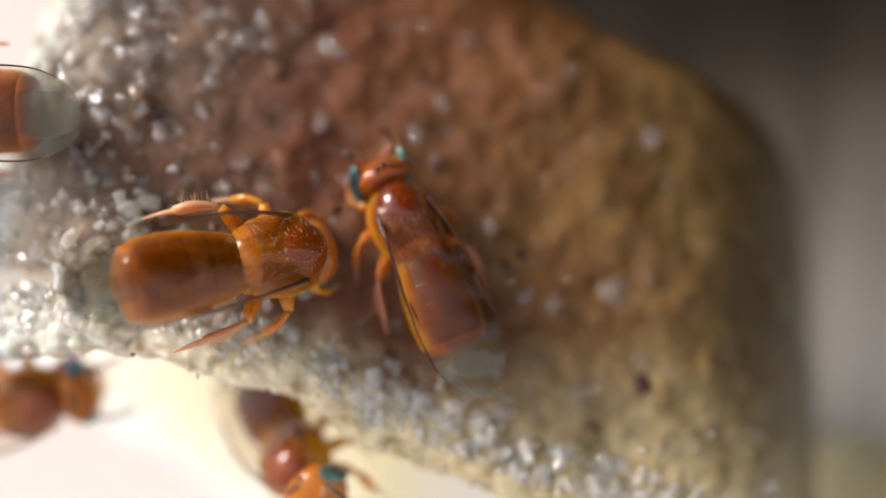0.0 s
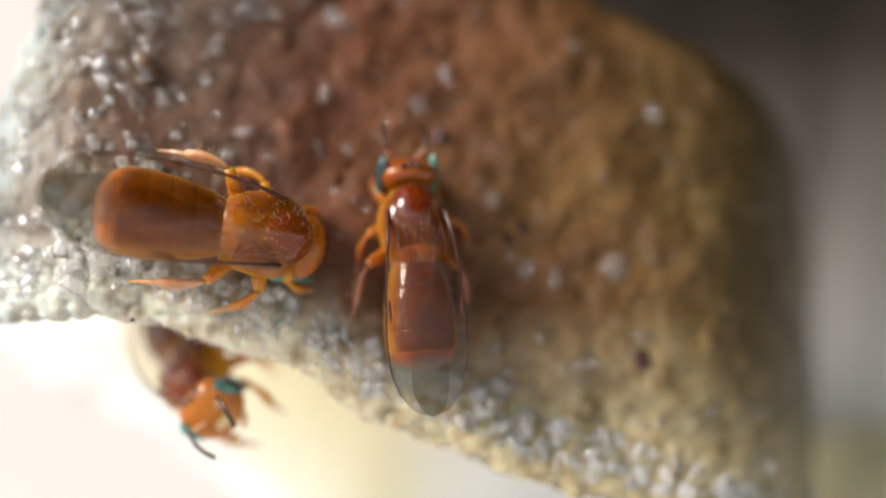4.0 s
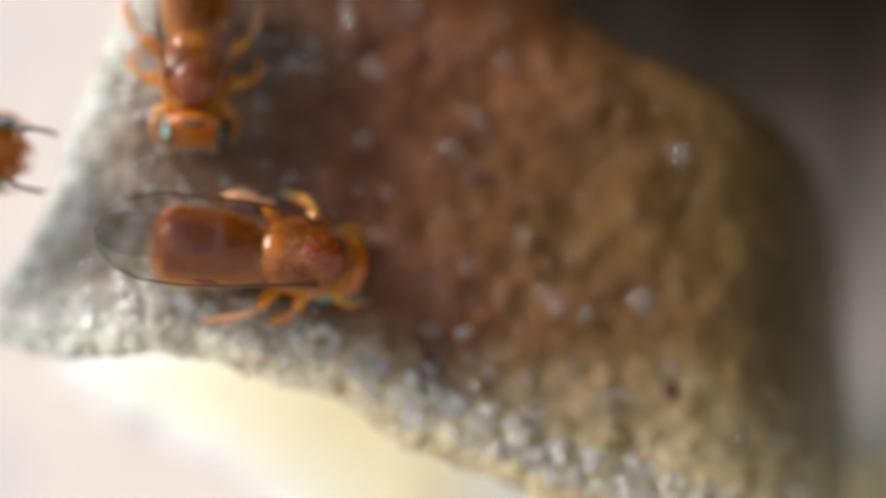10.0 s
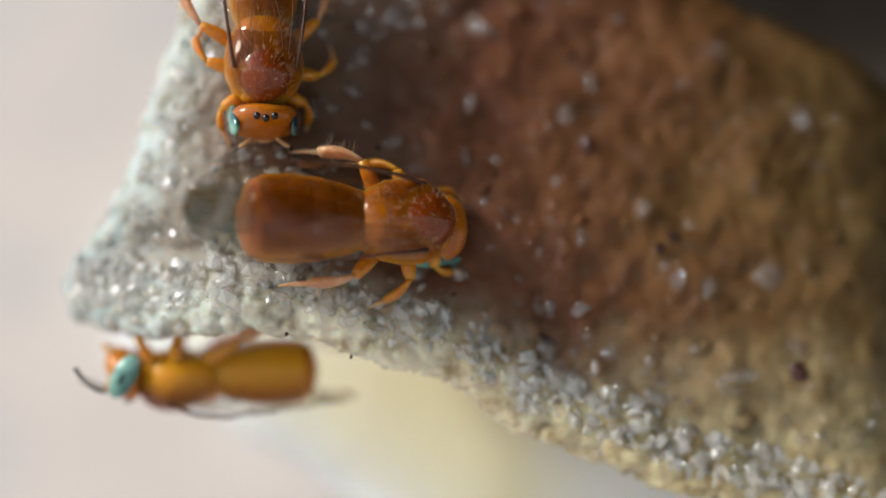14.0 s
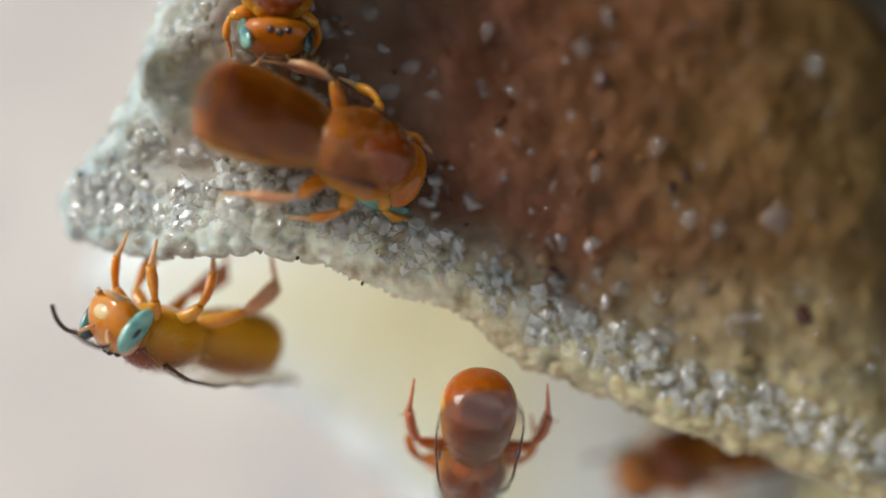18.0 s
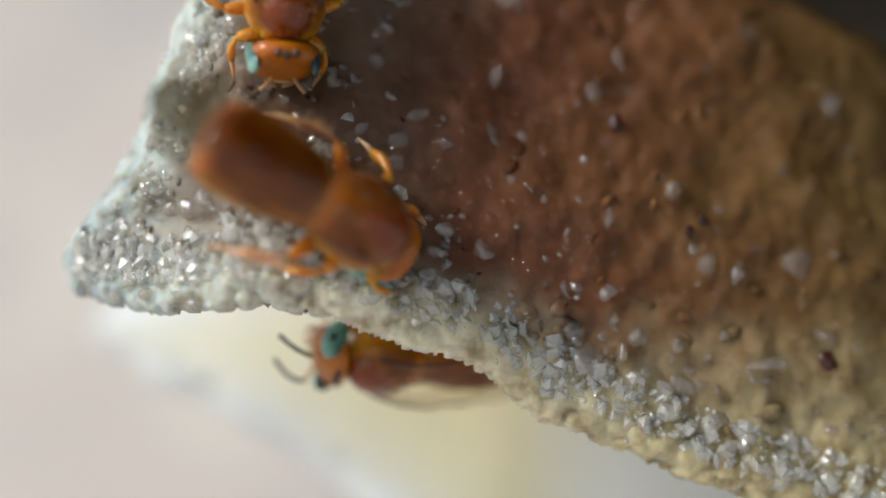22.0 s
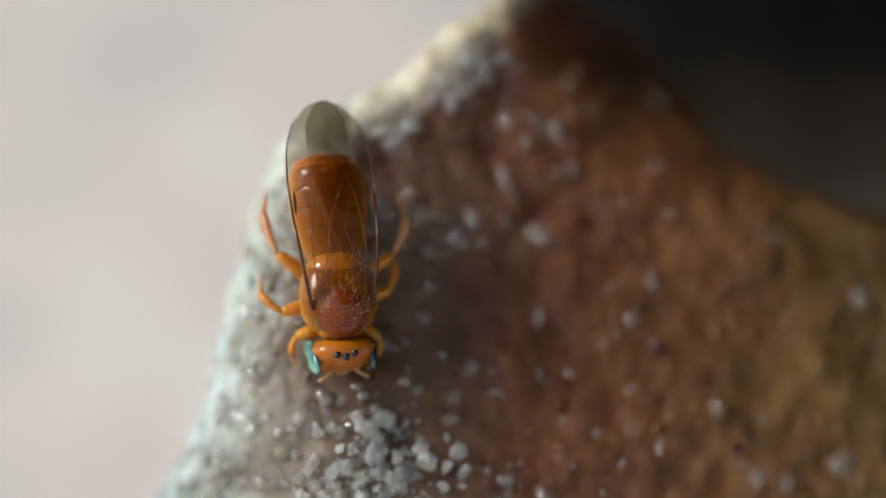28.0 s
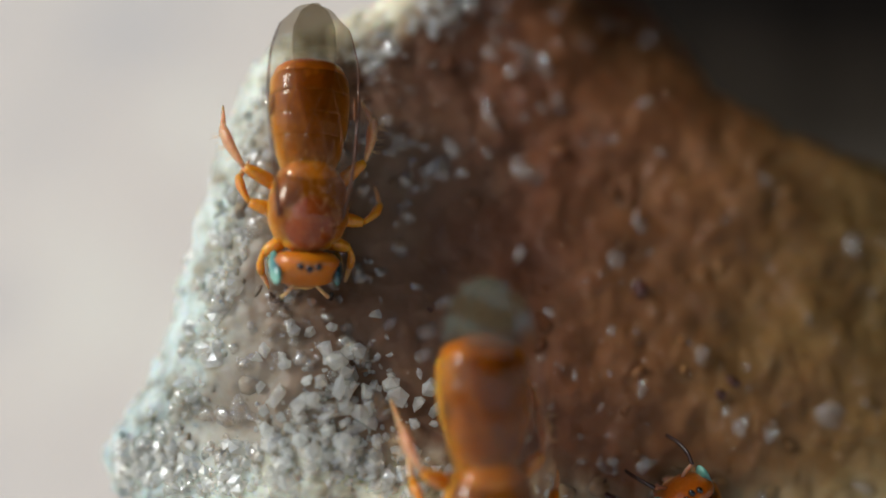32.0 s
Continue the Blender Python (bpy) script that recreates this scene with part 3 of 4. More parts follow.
# ---- setting ----
def box(x0, x1, y0, y1, z0, z1):
    v = [(x, y, z) for x in (x0, x1) for y in (y0, y1) for z in (z0, z1)]
    return v, [(0, 1, 3, 2), (4, 6, 7, 5), (0, 4, 5, 1), (2, 3, 7, 6), (0, 2, 6, 4), (1, 5, 7, 3)]


board = tagged(new("wall_board", mesh_of("wall_board", *box(2.6, 160, 7.5, 26, -140, 140), BOARD, False)), "weathered wooden board of the nest box, shade painted in towards the top", "wall", kind="structure")
# Unseen board, added to shade the upper right of the wax wall.
shade_slab = tagged(new("roof_board", mesh_of("roof_board", *box(-2.0, 160, -40, 3.0, 11.0, 20), BOARD, False)), "unseen dark board added over the nest entrance to cast shade", "eave", kind="structure")
far = tagged(new("backdrop", mesh_of("backdrop", *box(-230, 230, 150, 158, -170, 150), PLASTER, False)), "pale pinkish plaster far behind, out of focus, with added glow", "backdrop", kind="structure")
ground = tagged(new("ground", mesh_of("ground", *box(-60000, 60000, -60000, 60000, -420, -400), SAND, False)), "pale sandy ground", "ground", kind="structure")

# ---- bees ----
def limb(name, pts, radii, material, flat=1.0, n=8):
    return mesh_of(name, *tube(bent(pts, 3), list(np.interp(np.linspace(0, len(radii) - 1, 3 * (len(pts) - 1) + 1), range(len(radii)), radii)), n, flat), material)


def bee_meshes():
    """Every part of a worker, in its own thing's space: x to the head, z to the back, feet at z = 0."""
    M = {}
    M["thorax"] = mesh_of("thorax", *loft([ring_x(x, 0, z, ry, rz, 24, 2.3) for x, z, ry, rz in ((-0.72, 0.72, 0.3, 0.3), (-0.6, 0.75, 0.54, 0.42), (-0.35, 0.78, 0.67, 0.5), (-0.05, 0.8, 0.73, 0.56), (0.25, 0.79, 0.72, 0.55), (0.5, 0.74, 0.6, 0.46), (0.64, 0.7, 0.36, 0.34), (0.72, 0.68, 0.2, 0.2))]), AMBER)
    M["scutum"] = mesh_of("scutum", *ball((0.18, 0, 0.98), (0.57, 0.54, 0.42), None, 24, 16), RUST)
    M["scutellum"] = mesh_of("scutellum", *ball((-0.42, 0, 0.93), (0.4, 0.54, 0.33), None, 22, 14), HONEY)
    M["collar"] = mesh_of("collar", *loft([ring_x(x, 0, 0.76, r, r * 0.85, 20) for x, r in ((0.52, 0.34), (0.57, 0.44), (0.64, 0.43), (0.7, 0.3))]), AMBER)
    # head: broad, with a flat face that slopes down and forward
    M["head"] = mesh_of("head", *loft([ring_x(x, 0, z, ry, rz, 26, 2.3) for x, z, ry, rz in ((0.72, 0.76, 0.3, 0.26), (0.76, 0.76, 0.5, 0.38), (0.86, 0.74, 0.6, 0.46), (1.0, 0.68, 0.62, 0.48), (1.14, 0.6, 0.58, 0.42), (1.26, 0.52, 0.46, 0.32), (1.34, 0.46, 0.28, 0.18))]), HONEY)
    M["face"] = mesh_of("face", *ball((1.2, 0, 0.5), (0.18, 0.3, 0.2), Euler((0, 0.6, 0)).to_matrix(), 16, 8), PALE)
    M["mandible"] = [mesh_of("mandible", *tube(bent([(1.2, s * 0.26, 0.28), (1.34, s * 0.22, 0.2), (1.42, s * 0.05, 0.17)], 3), [0.08, 0.075, 0.065, 0.055, 0.05, 0.04, 0.02]), FOOT) for s in (1, -1)]
    M["eye"] = [mesh_of("eye", *ball((1.0, s * 0.56, 0.69), (0.22, 0.115, 0.43), Euler((s * 0.15, 0.45, s * 0.1)).to_matrix(), 20, 14), EYE) for s in (1, -1)]
    M["pupil"] = [mesh_of("pupil", *ball((1.04, s * 0.645, 0.73), (0.06, 0.035, 0.13), Euler((s * 0.2, 0.45, s * 0.12)).to_matrix(), 10, 6), BLACK) for s in (1, -1)]
    M["ocellus"] = [mesh_of("ocellus", *ball((x, y, z), (0.068, 0.068, 0.06), None, 12, 8), BLACK) for x, y, z in ((0.93, 0.16, 1.16), (0.97, 0, 1.17), (0.93, -0.16, 1.16))]
    M["scape"] = [mesh_of("scape", *tube(bent([(0, 0, 0), (0.1, s * 0.12, 0.12), (0.14, s * 0.3, 0.26)], 3), [0.035] * 7), FOOT) for s in (1, -1)]
    M["flagellum"] = []
    for s in (1, -1):
        line = bent([(0.14, s * 0.3, 0.26), (0.32, s * 0.38, 0.24), (0.55, s * 0.42, 0.1), (0.75, s * 0.4, -0.1)], 6)
        M["flagellum"].append(mesh_of("flagellum", *tube(line, [0.036 + 0.008 * (k % 2) for k in range(len(line))], 7), DARK))
    hair = random.Random(2)

    def fuzz(centre, size, low, count, length):
        out = []
        for _ in range(count):
            a, h = hair.uniform(0, math.tau), hair.uniform(low, 1)
            d = Vector((math.sqrt(1 - h * h) * math.cos(a), math.sqrt(1 - h * h) * math.sin(a), h))
            base = Vector(centre) + Vector((d.x * size[0], d.y * size[1], d.z * size[2])) * 0.98
            lean = Vector((-0.5, hair.uniform(-0.3, 0.3), 0.1))
            out.append(tube([base, base + (d + lean * 0.5) * length * 0.6, base + (d + lean) * length], [0.004, 0.003, 0.001], 3))
        return joined(*out)

    M["fuzz"] = mesh_of("fuzz", *joined(fuzz((0.18, 0, 0.98), (0.57, 0.54, 0.42), 0.0, 220, 0.09), fuzz((-0.42, 0, 0.93), (0.4, 0.54, 0.33), 0.0, 110, 0.14), fuzz((0, 0, 0.78), (0.66, 0.66, 0.55), -0.5, 160, 0.13)), PALE)
    # abdomen: six overlapping rings
    prof = [(-0.36, 0.34), (-0.6, 0.47), (-0.9, 0.59), (-1.35, 0.7), (-1.75, 0.74), (-2.15, 0.72), (-2.38, 0.62), (-2.5, 0.42), (-2.56, 0.1)]
    px, pr = [-p[0] for p in prof], [p[1] for p in prof]
    M["tergite"] = []
    for k in range(6):
        a, b = 0.36 + 0.368 * k, 0.36 + 0.368 * (k + 1) + 0.05
        rings = []
        for q in (0.0, 0.2, 0.4, 0.6, 0.8, 0.96, 1.0):
            x = a + (b - a) * q
            r = float(np.interp(min(x, 2.55), px, pr)) * (1.0 + 0.004 * q) * (0.99 if q == 1.0 else 1.0)
            rings.append(ring_x(-min(x, 2.56), 0, 0.72 - 0.02 * (x - 0.5), r, r * 0.86, 28, 2.15))
        M["tergite"].append(mesh_of("tergite", *loft(rings), (AMBER, AMBER, AMBER, AMBER, AMBER, HONEY)[k]))
    # wings
    lead = [(0.24, 0.56), (-0.3, 0.66), (-1.0, 0.75), (-1.8, 0.81), (-2.5, 0.78), (-3.0, 0.62), (-3.3, 0.32), (-3.38, -0.05)]
    trail = [(0.12, 0.3), (-0.3, 0.2), (-1.0, -0.05), (-1.8, -0.3), (-2.5, -0.4), (-2.95, -0.38), (-3.25, -0.24), (-3.38, -0.05)]

    def arch(x, y, s, up):
        return 1.2 + up + 0.24 * min(1, (0.2 - x) / 0.6) - 0.11 * max(0, -x - 0.9) - 0.14 * y * y + 0.03 * math.sin(9 * x + 4 * y) * min(1, -x + 0.2)

    M["wing"], M["vein"], M["stigma"] = [], [], []
    for s, up in ((1, 0.0), (-1, 0.05)):
        n, verts, faces = 26, [], []
        L = np.linspace(0, len(lead) - 1, n)
        for q in L:
            a = [np.interp(q, range(8), [p[k] for p in lead]) for k in (0, 1)]
            b = [np.interp(q, range(8), [p[k] for p in trail]) for k in (0, 1)]
            for w in np.linspace(0, 1, 7):
                x, y = a[0] + (b[0] - a[0]) * w, a[1] + (b[1] - a[1]) * w
                verts.append((x, s * y, arch(x, y, s, up)))
        for i in range(n - 1):
            for j in range(6):
                faces.append((i * 7 + j, i * 7 + j + 1, i * 7 + j + 8, i * 7 + j + 7))
        M["wing"].append(mesh_of("wing", verts, faces, WING))
        veins = [([p for p in lead[:6]], 0.04, 0.008), ([(0.15, 0.4), (-0.8, 0.5), (-1.5, 0.42), (-1.95, 0.3)], 0.009, 0.006), ([(0.14, 0.34), (-0.6, 0.25), (-1.3, 0.08), (-1.75, -0.12)], 0.008, 0.005), ([(-1.5, 0.42), (-1.42, 0.25), (-1.3, 0.08)], 0.006, 0.005), ([(-1.75, 0.76), (-1.9, 0.5), (-2.3, 0.35)], 0.007, 0.004)]
        M["vein"].append([])
        for line, r0, r1 in veins:
            line = [(x, s * y, arch(x, y, s, up) + 0.012) for x, y in [(p[0], p[1]) for p in bent([(x, y, 0) for x, y in line], 5)]]
            M["vein"][-1].append(mesh_of("vein", *tube(line, list(np.linspace(r0, r1, len(line))), 6), VEIN if r0 > 0.03 else FINE_VEIN))
        M["stigma"].append(mesh_of("stigma", *ball((-1.55, s * 0.73, arch(-1.55, 0.73, s, up) + 0.01), (0.2, 0.035, 0.015), None, 10, 6), FINE_VEIN))
    return M


BEE = bee_meshes()
STANCE = {  # hip, knee, ankle, toe of the three pairs of legs
    "walk": (((0.5, 0.34, 0.42), (0.62, 0.68, 0.42), (0.95, 0.68, 0.16), (1.2, 0.62, 0.03)), ((0.08, 0.42, 0.42), (0.02, 0.95, 0.62), (-0.3, 1.18, 0.24), (-0.62, 1.28, 0.03)), ((-0.35, 0.42, 0.45), (-0.72, 0.98, 0.78), (-1.3, 1.12, 0.42), (-1.75, 1.16, 0.03))),
    "wide": (((0.5, 0.34, 0.42), (0.66, 0.78, 0.45), (0.95, 0.82, 0.15), (1.22, 0.7, 0.0)), ((0.08, 0.42, 0.42), (0.05, 1.05, 0.6), (-0.35, 1.32, 0.35), (-0.75, 1.2, 0.1)), ((-0.35, 0.42, 0.45), (-0.75, 1.1, 0.7), (-1.45, 1.38, 0.5), (-1.95, 1.3, 0.15))),
    "hang": (((0.5, 0.34, 0.42), (0.72, 0.6, 0.15), (0.9, 0.5, -0.4), (0.85, 0.42, -0.85)), ((0.08, 0.42, 0.4), (0.05, 0.8, 0.1), (-0.15, 0.75, -0.5), (-0.2, 0.6, -0.95)), ((-0.35, 0.42, 0.42), (-0.95, 0.85, 0.05), (-1.6, 0.75, -0.5), (-1.35, 0.62, -1.2))),
}
LEG_SETS = {}


def leg_meshes(stance):
    if stance in LEG_SETS:
        return LEG_SETS[stance]
    out = []
    for s in (1, -1):
        for k, (hip, knee, ankle, toe) in enumerate(STANCE[stance]):
            hip, knee, ankle, toe = [Vector((p[0], s * p[1], p[2])) for p in (hip, knee, ankle, toe)]
            o = hip.copy()
            wide = (0.1, 0.13, 0.21)[k]
            mid = (hip + knee) / 2 + Vector((0, 0, 0.06))
            shin = (knee + ankle) / 2 + Vector((0, s * 0.04, 0.04))
            femur = limb("femur", [hip - o, mid - o, knee - o], [0.09, 0.135, 0.12, 0.075], LEG)
            tibia = limb("tibia", [knee - o, shin - o, ankle - o], [0.06, wide * 0.7, wide, wide * 0.85], (LEG, LEG, FOOT)[k], (0.8, 0.7, 0.5)[k])
            half = (ankle + toe) / 2 + Vector((0, 0, 0.05))
            foot = limb("tarsus", [ankle - o, half - o, toe - o], [0.055, 0.05, 0.035, 0.02], FOOT)
            hairs = []
            for h in range(22):
                base = knee.lerp(ankle, 0.25 + 0.034 * h) - o
                hairs.append(tube([base, base + Vector((0.1 * math.sin(7 * h), s * (wide + 0.05 + 0.04 * math.sin(5 * h + 1)), 0.06 * math.cos(9 * h)))], [0.005, 0.002], 3))
            out.append((tuple(o), femur, tibia, foot, mesh_of("bristles", *joined(*hairs), PALE) if k == 2 else None))
    LEG_SETS[stance] = out
    return out


def bee(label, stance="walk", nod=0.0, tint=(1, 1, 1), tuck=(0, 0, 0), size=1.0, girth=1.0):
    thing = tagged(new("bee"), label, "bee", "stingless bees at the nest entrance")
    for name in ("thorax", "scutum", "scutellum", "collar"):
        part(name, BEE[name], thing, {"scutum": "red-brown back plate"}.get(name, ""))
    neck = Vector((0.72, 0, 0.74))
    head = part("head", BEE["head"], thing)
    turn = Euler((0, radians(nod), 0)).to_matrix()
    head.rotation_euler = (0, radians(nod), 0)
    head.location = (neck - turn @ neck + Vector(tuck)) * MM
    part("face", BEE["face"], head, "pale yellow lower face")
    for k in range(2):
        part("mandible", BEE["mandible"][k], head)
        part("eye", BEE["eye"][k], head, "mint green compound eye")
        part("pupil", BEE["pupil"][k], head, "dark spot in the eye")
    for k in range(3):
        part("ocellus", BEE["ocellus"][k], head, "black simple eye")
    feelers = []
    for k, s in enumerate((1, -1)):
        f = part("antenna", BEE["scape"][k], thing, "thin dark bent antenna", at=neck + Vector(tuck) + turn @ (Vector((1.2, s * 0.14, 0.72)) - neck))
        f.rotation_euler = (0, radians(nod), 0)
        part("flagellum", BEE["flagellum"][k], f)
        feelers.append(f)
    for k in range(6):
        part("tergite", BEE["tergite"][k], thing)
    for k in range(2):
        w = part("wing", BEE["wing"][k], thing, "clear smoky brown folded wing")
        for v in BEE["vein"][k]:
            part("vein", v, w)
        part("stigma", BEE["stigma"][k], w)
    part("fuzz", BEE["fuzz"], thing, "short golden hairs")
    legs = []
    for o, femur, tibia, foot, hairs in leg_meshes(stance):
        leg = part("leg", femur, thing, at=o)
        part("tibia", tibia, leg)
        part("tarsus", foot, leg)
        if hairs:
            part("bristles", hairs, leg)
        legs.append(leg)
    thing.scale = (size, size * girth, size)
    for ob in thing.children_recursive:
        ob.color = (*tint, 1)
    return thing, feelers, legs


def bee_at(x, y, z, head, pitch=0.0, roll=0.0):
    """A bee's pose: feet at x, y, z in millimetres; head: the way it faces seen from -y, counter-clockwise from +x; its back is towards -y."""
    c, s = math.cos(radians(head)), math.sin(radians(head))
    base = Matrix(((c, -s, 0), (0, 0, -1), (s, c, 0)))
    turn = base @ Euler((0, radians(pitch), 0)).to_matrix() @ Euler((radians(roll), 0, 0)).to_matrix()
    return Matrix.Translation((x * MM, y * MM, z * MM)) @ turn.to_4x4()


main_bee, main_bee_feelers, main_bee_legs = bee("amber brown stingless bee crouched on the wax lip with folded wings", "walk", 70, (0.95, 0.9, 0.88), (-0.14, 0, -0.16), 1.1, 0.92)
upper_bee, upper_bee_feelers, upper_bee_legs = bee("amber stingless bee with green eyes facing down the wax wall", "wide", 14, (1.0, 0.95, 0.92), girth=0.92)
roaming_bee, roaming_bee_feelers, roaming_bee_legs = bee("red-brown stingless bee walking over the resin wall", "walk", 12, (0.62, 0.46, 0.5), girth=0.86)
hanging_bee, hanging_bee_feelers, hanging_bee_legs = bee("orange stingless bee with turquoise eyes clinging under the lip", "hang", 0, (1, 1, 1))
lower_bee, lower_bee_feelers, lower_bee_legs = bee("orange stingless bee hanging below the lip on its side", "hang", 0, (1, 1, 1))
edge_bee, edge_bee_feelers, edge_bee_legs = bee("dark orange stingless bee at the outer edge of the wax", "walk", 0, (0.9, 0.8, 0.8))
side_bee, side_bee_feelers, side_bee_legs = bee("orange stingless bee gripping the wax lip from below", "hang", 0, (1, 1, 1))
far_bee, far_bee_feelers, far_bee_legs = bee("amber stingless bee with shining wings below the wax wall", "wide", 0, (0.75, 0.56, 0.58), girth=0.88)


# ---- grains of wax ----
side_rng = random.Random(11)
LOWER, LEFT = LIP[1:17], LIP[28:] + LIP[:2]
cloud("lip_crust", lip_spots(420, wall_y, LOWER, -0.1, 1.2, side_rng) + lip_spots(320, wall_y, LEFT, -0.1, 1.2, side_rng), (0.06, 0.17), GRAIN_LIP, tube_thing, side_rng, 0.55, "milky pale wax crumbs of the lip", True, 0.4)
cloud("glass_crust", lip_spots(1800, wall_y, LOWER, 0.0, 1.15, side_rng) + lip_spots(600, wall_y, LEFT, 0.0, 1.1, side_rng), (0.04, 0.16), GRAIN_CLEAR, tube_thing, side_rng, 0.6, "clear glinting wax crystals", False, 0.1, True)
cloud("milky_crust", lip_spots(260, wall_y, LEFT, 0.6, 3.6, side_rng) + lip_spots(90, wall_y, LOWER[3:], 0.9, 2.6, side_rng), (0.07, 0.26), GRAIN_DULL, tube_thing, side_rng, 0.58, "pale crumbs thinning out over the resin", True, 0.2)
cloud("resin_crust", grain_spots(500, wall_y, LIP, 0.7, 9.0, side_rng, -6.0, 8.0, -5.0, 8.5), (0.1, 0.3), GRAIN_BROWN, tube_thing, side_rng, 0.5, "packed brown resin crumbs", True, 0.6)
cloud("crystal_crust", grain_spots(170, wall_y, LIP, 0.8, 9.0, side_rng, -3.5, 8.0, -3.5, 8.5), (0.05, 0.2), GRAIN_DULL, tube_thing, side_rng, 0.55, "faint pale crystals sunk in the resin", True, 0.5)
single = [mesh_of("grain", s.tolist(), CRYSTAL_F, GRAIN_CLEAR, False) for s in CRYSTALS]
milky = [mesh_of("grain", s.tolist(), CRYSTAL_F, GRAIN_WHITE, False) for s in CRYSTALS]
dull = [mesh_of("grain", s.tolist(), ICO_F, GRAIN_DULL) for s in SHAPES]
speck = [mesh_of("speck", s.tolist(), ICO_F, DIRT) for s in SHAPES[:4]]


def grain(x, z, size, stretch=1.0, lean=0.0, meshes=dull, out=-0.1):
    g = part(meshes[0].name.split(".")[0], meshes[side_rng.randrange(len(meshes))], tube_thing, at=(x, wall_y(x, z) - 0.55 - lumps(x, z, 3.0) - size * out, z))
    g.scale = (size, size, size * stretch)
    g.rotation_euler = (0, radians(lean), 0) if stretch > 1 else [side_rng.uniform(0, 6.3) for _ in range(3)]


for row in ((2.5, 2.75, 0.2), (0.85, 2.95, 0.2, 2.0, 35), (0.78, 1.85, 0.14, 2.2, -15), (4.0, 1.0, 0.24), (6.4, -0.2, 0.2, 1.8, 85), (7.2, 2.85, 0.26, 1.6, 10), (2.1, -0.8, 0.17), (1.7, -0.7, 0.12), (-0.64, -1.2, 0.13), (-0.9, 1.25, 0.2, 1.4, -20), (-1.5, 1.75, 0.14), (-1.3, 4.9, 0.24), (-0.4, 4.7, 0.26), (-0.9, 4.4, 0.17), (1.0, 4.4, 0.26, 1.6, 30), (0.4, 5.3, 0.24, 1.8, -30), (4.4, -2.3, 0.24), (5.2, -0.4, 0.22), (4.7, -0.2, 0.2), (2.9, 0.45, 0.12, 2.4, 5), (5.6, -2.0, 0.2, 2.2, 80), (-0.2, 1.9, 0.08), (-2.9, 1.1, 0.22), (-2.4, 1.15, 0.18), (3.4, -1.6, 0.2), (3.1, 3.4, 0.22), (6.8, -1.4, 0.25)):
    grain(*row)
for row in ((4.6, 0.5, 0.17), (4.3, 0.3, 0.13), (2.2, -1.3, 0.13), (2.1, -1.1, 0.1), (2.3, -1.45, 0.1), (3.0, 2.2, 0.2), (-0.8, 1.95, 0.06), (0.6, -0.6, 0.05), (0.3, -0.2, 0.04), (6.9, -1.9, 0.22), (-1.1, -1.7, 0.04), (-2.2, -1.35, 0.04)):
    grain(*row, meshes=speck, out=0.1)
for x, y, z, d in grain_spots(30, wall_y, LIP, 0.3, 4.0, side_rng, x1=0.5, z1=3.5):
    grain(x, z, side_rng.uniform(0.09, 0.22))
for x, y, z, d in grain_spots(8, wall_y, LIP, 0.6, 6.0, side_rng, x0=0.0, x1=7.0, z0=-3.0, z1=8.0):
    grain(x, z, side_rng.uniform(0.07, 0.2), 1.0 + side_rng.random() * 0.01)
for k in range(270):
    x, z = -2.5 + side_rng.gauss(0, 0.7), 0.3 + side_rng.gauss(0, 0.65)
    if edge_distance(x, z, LIP) > 0.35:
        grain(x, z, 0.04 + 0.13 * side_rng.random() ** 2.5, meshes=milky if k % 5 == 0 else single, out=side_rng.uniform(0, 1.2))
blob, skin = ball((14.6, 5.0, -7.3), (5.0, 2.8, 3.4), None, 48, 30)
blob = [tuple(Vector(p) * (1 + 0.03 * noise.noise(Vector(p) * 0.5) + 0.012 * noise.noise(Vector(p) * 1.7))) for p in blob]
lump = tagged(new("wax_lump", mesh_of("wax_lump", blob, skin, LUMP)), "pale yellow wax lump on the wooden board", "wax")


def at_base(limb_part, turn):
    """A limb's pose in its bee's space, turned about its joint."""
    return Matrix.Translation(limb_part.location) @ Euler([radians(a) for a in turn]).to_matrix().to_4x4()


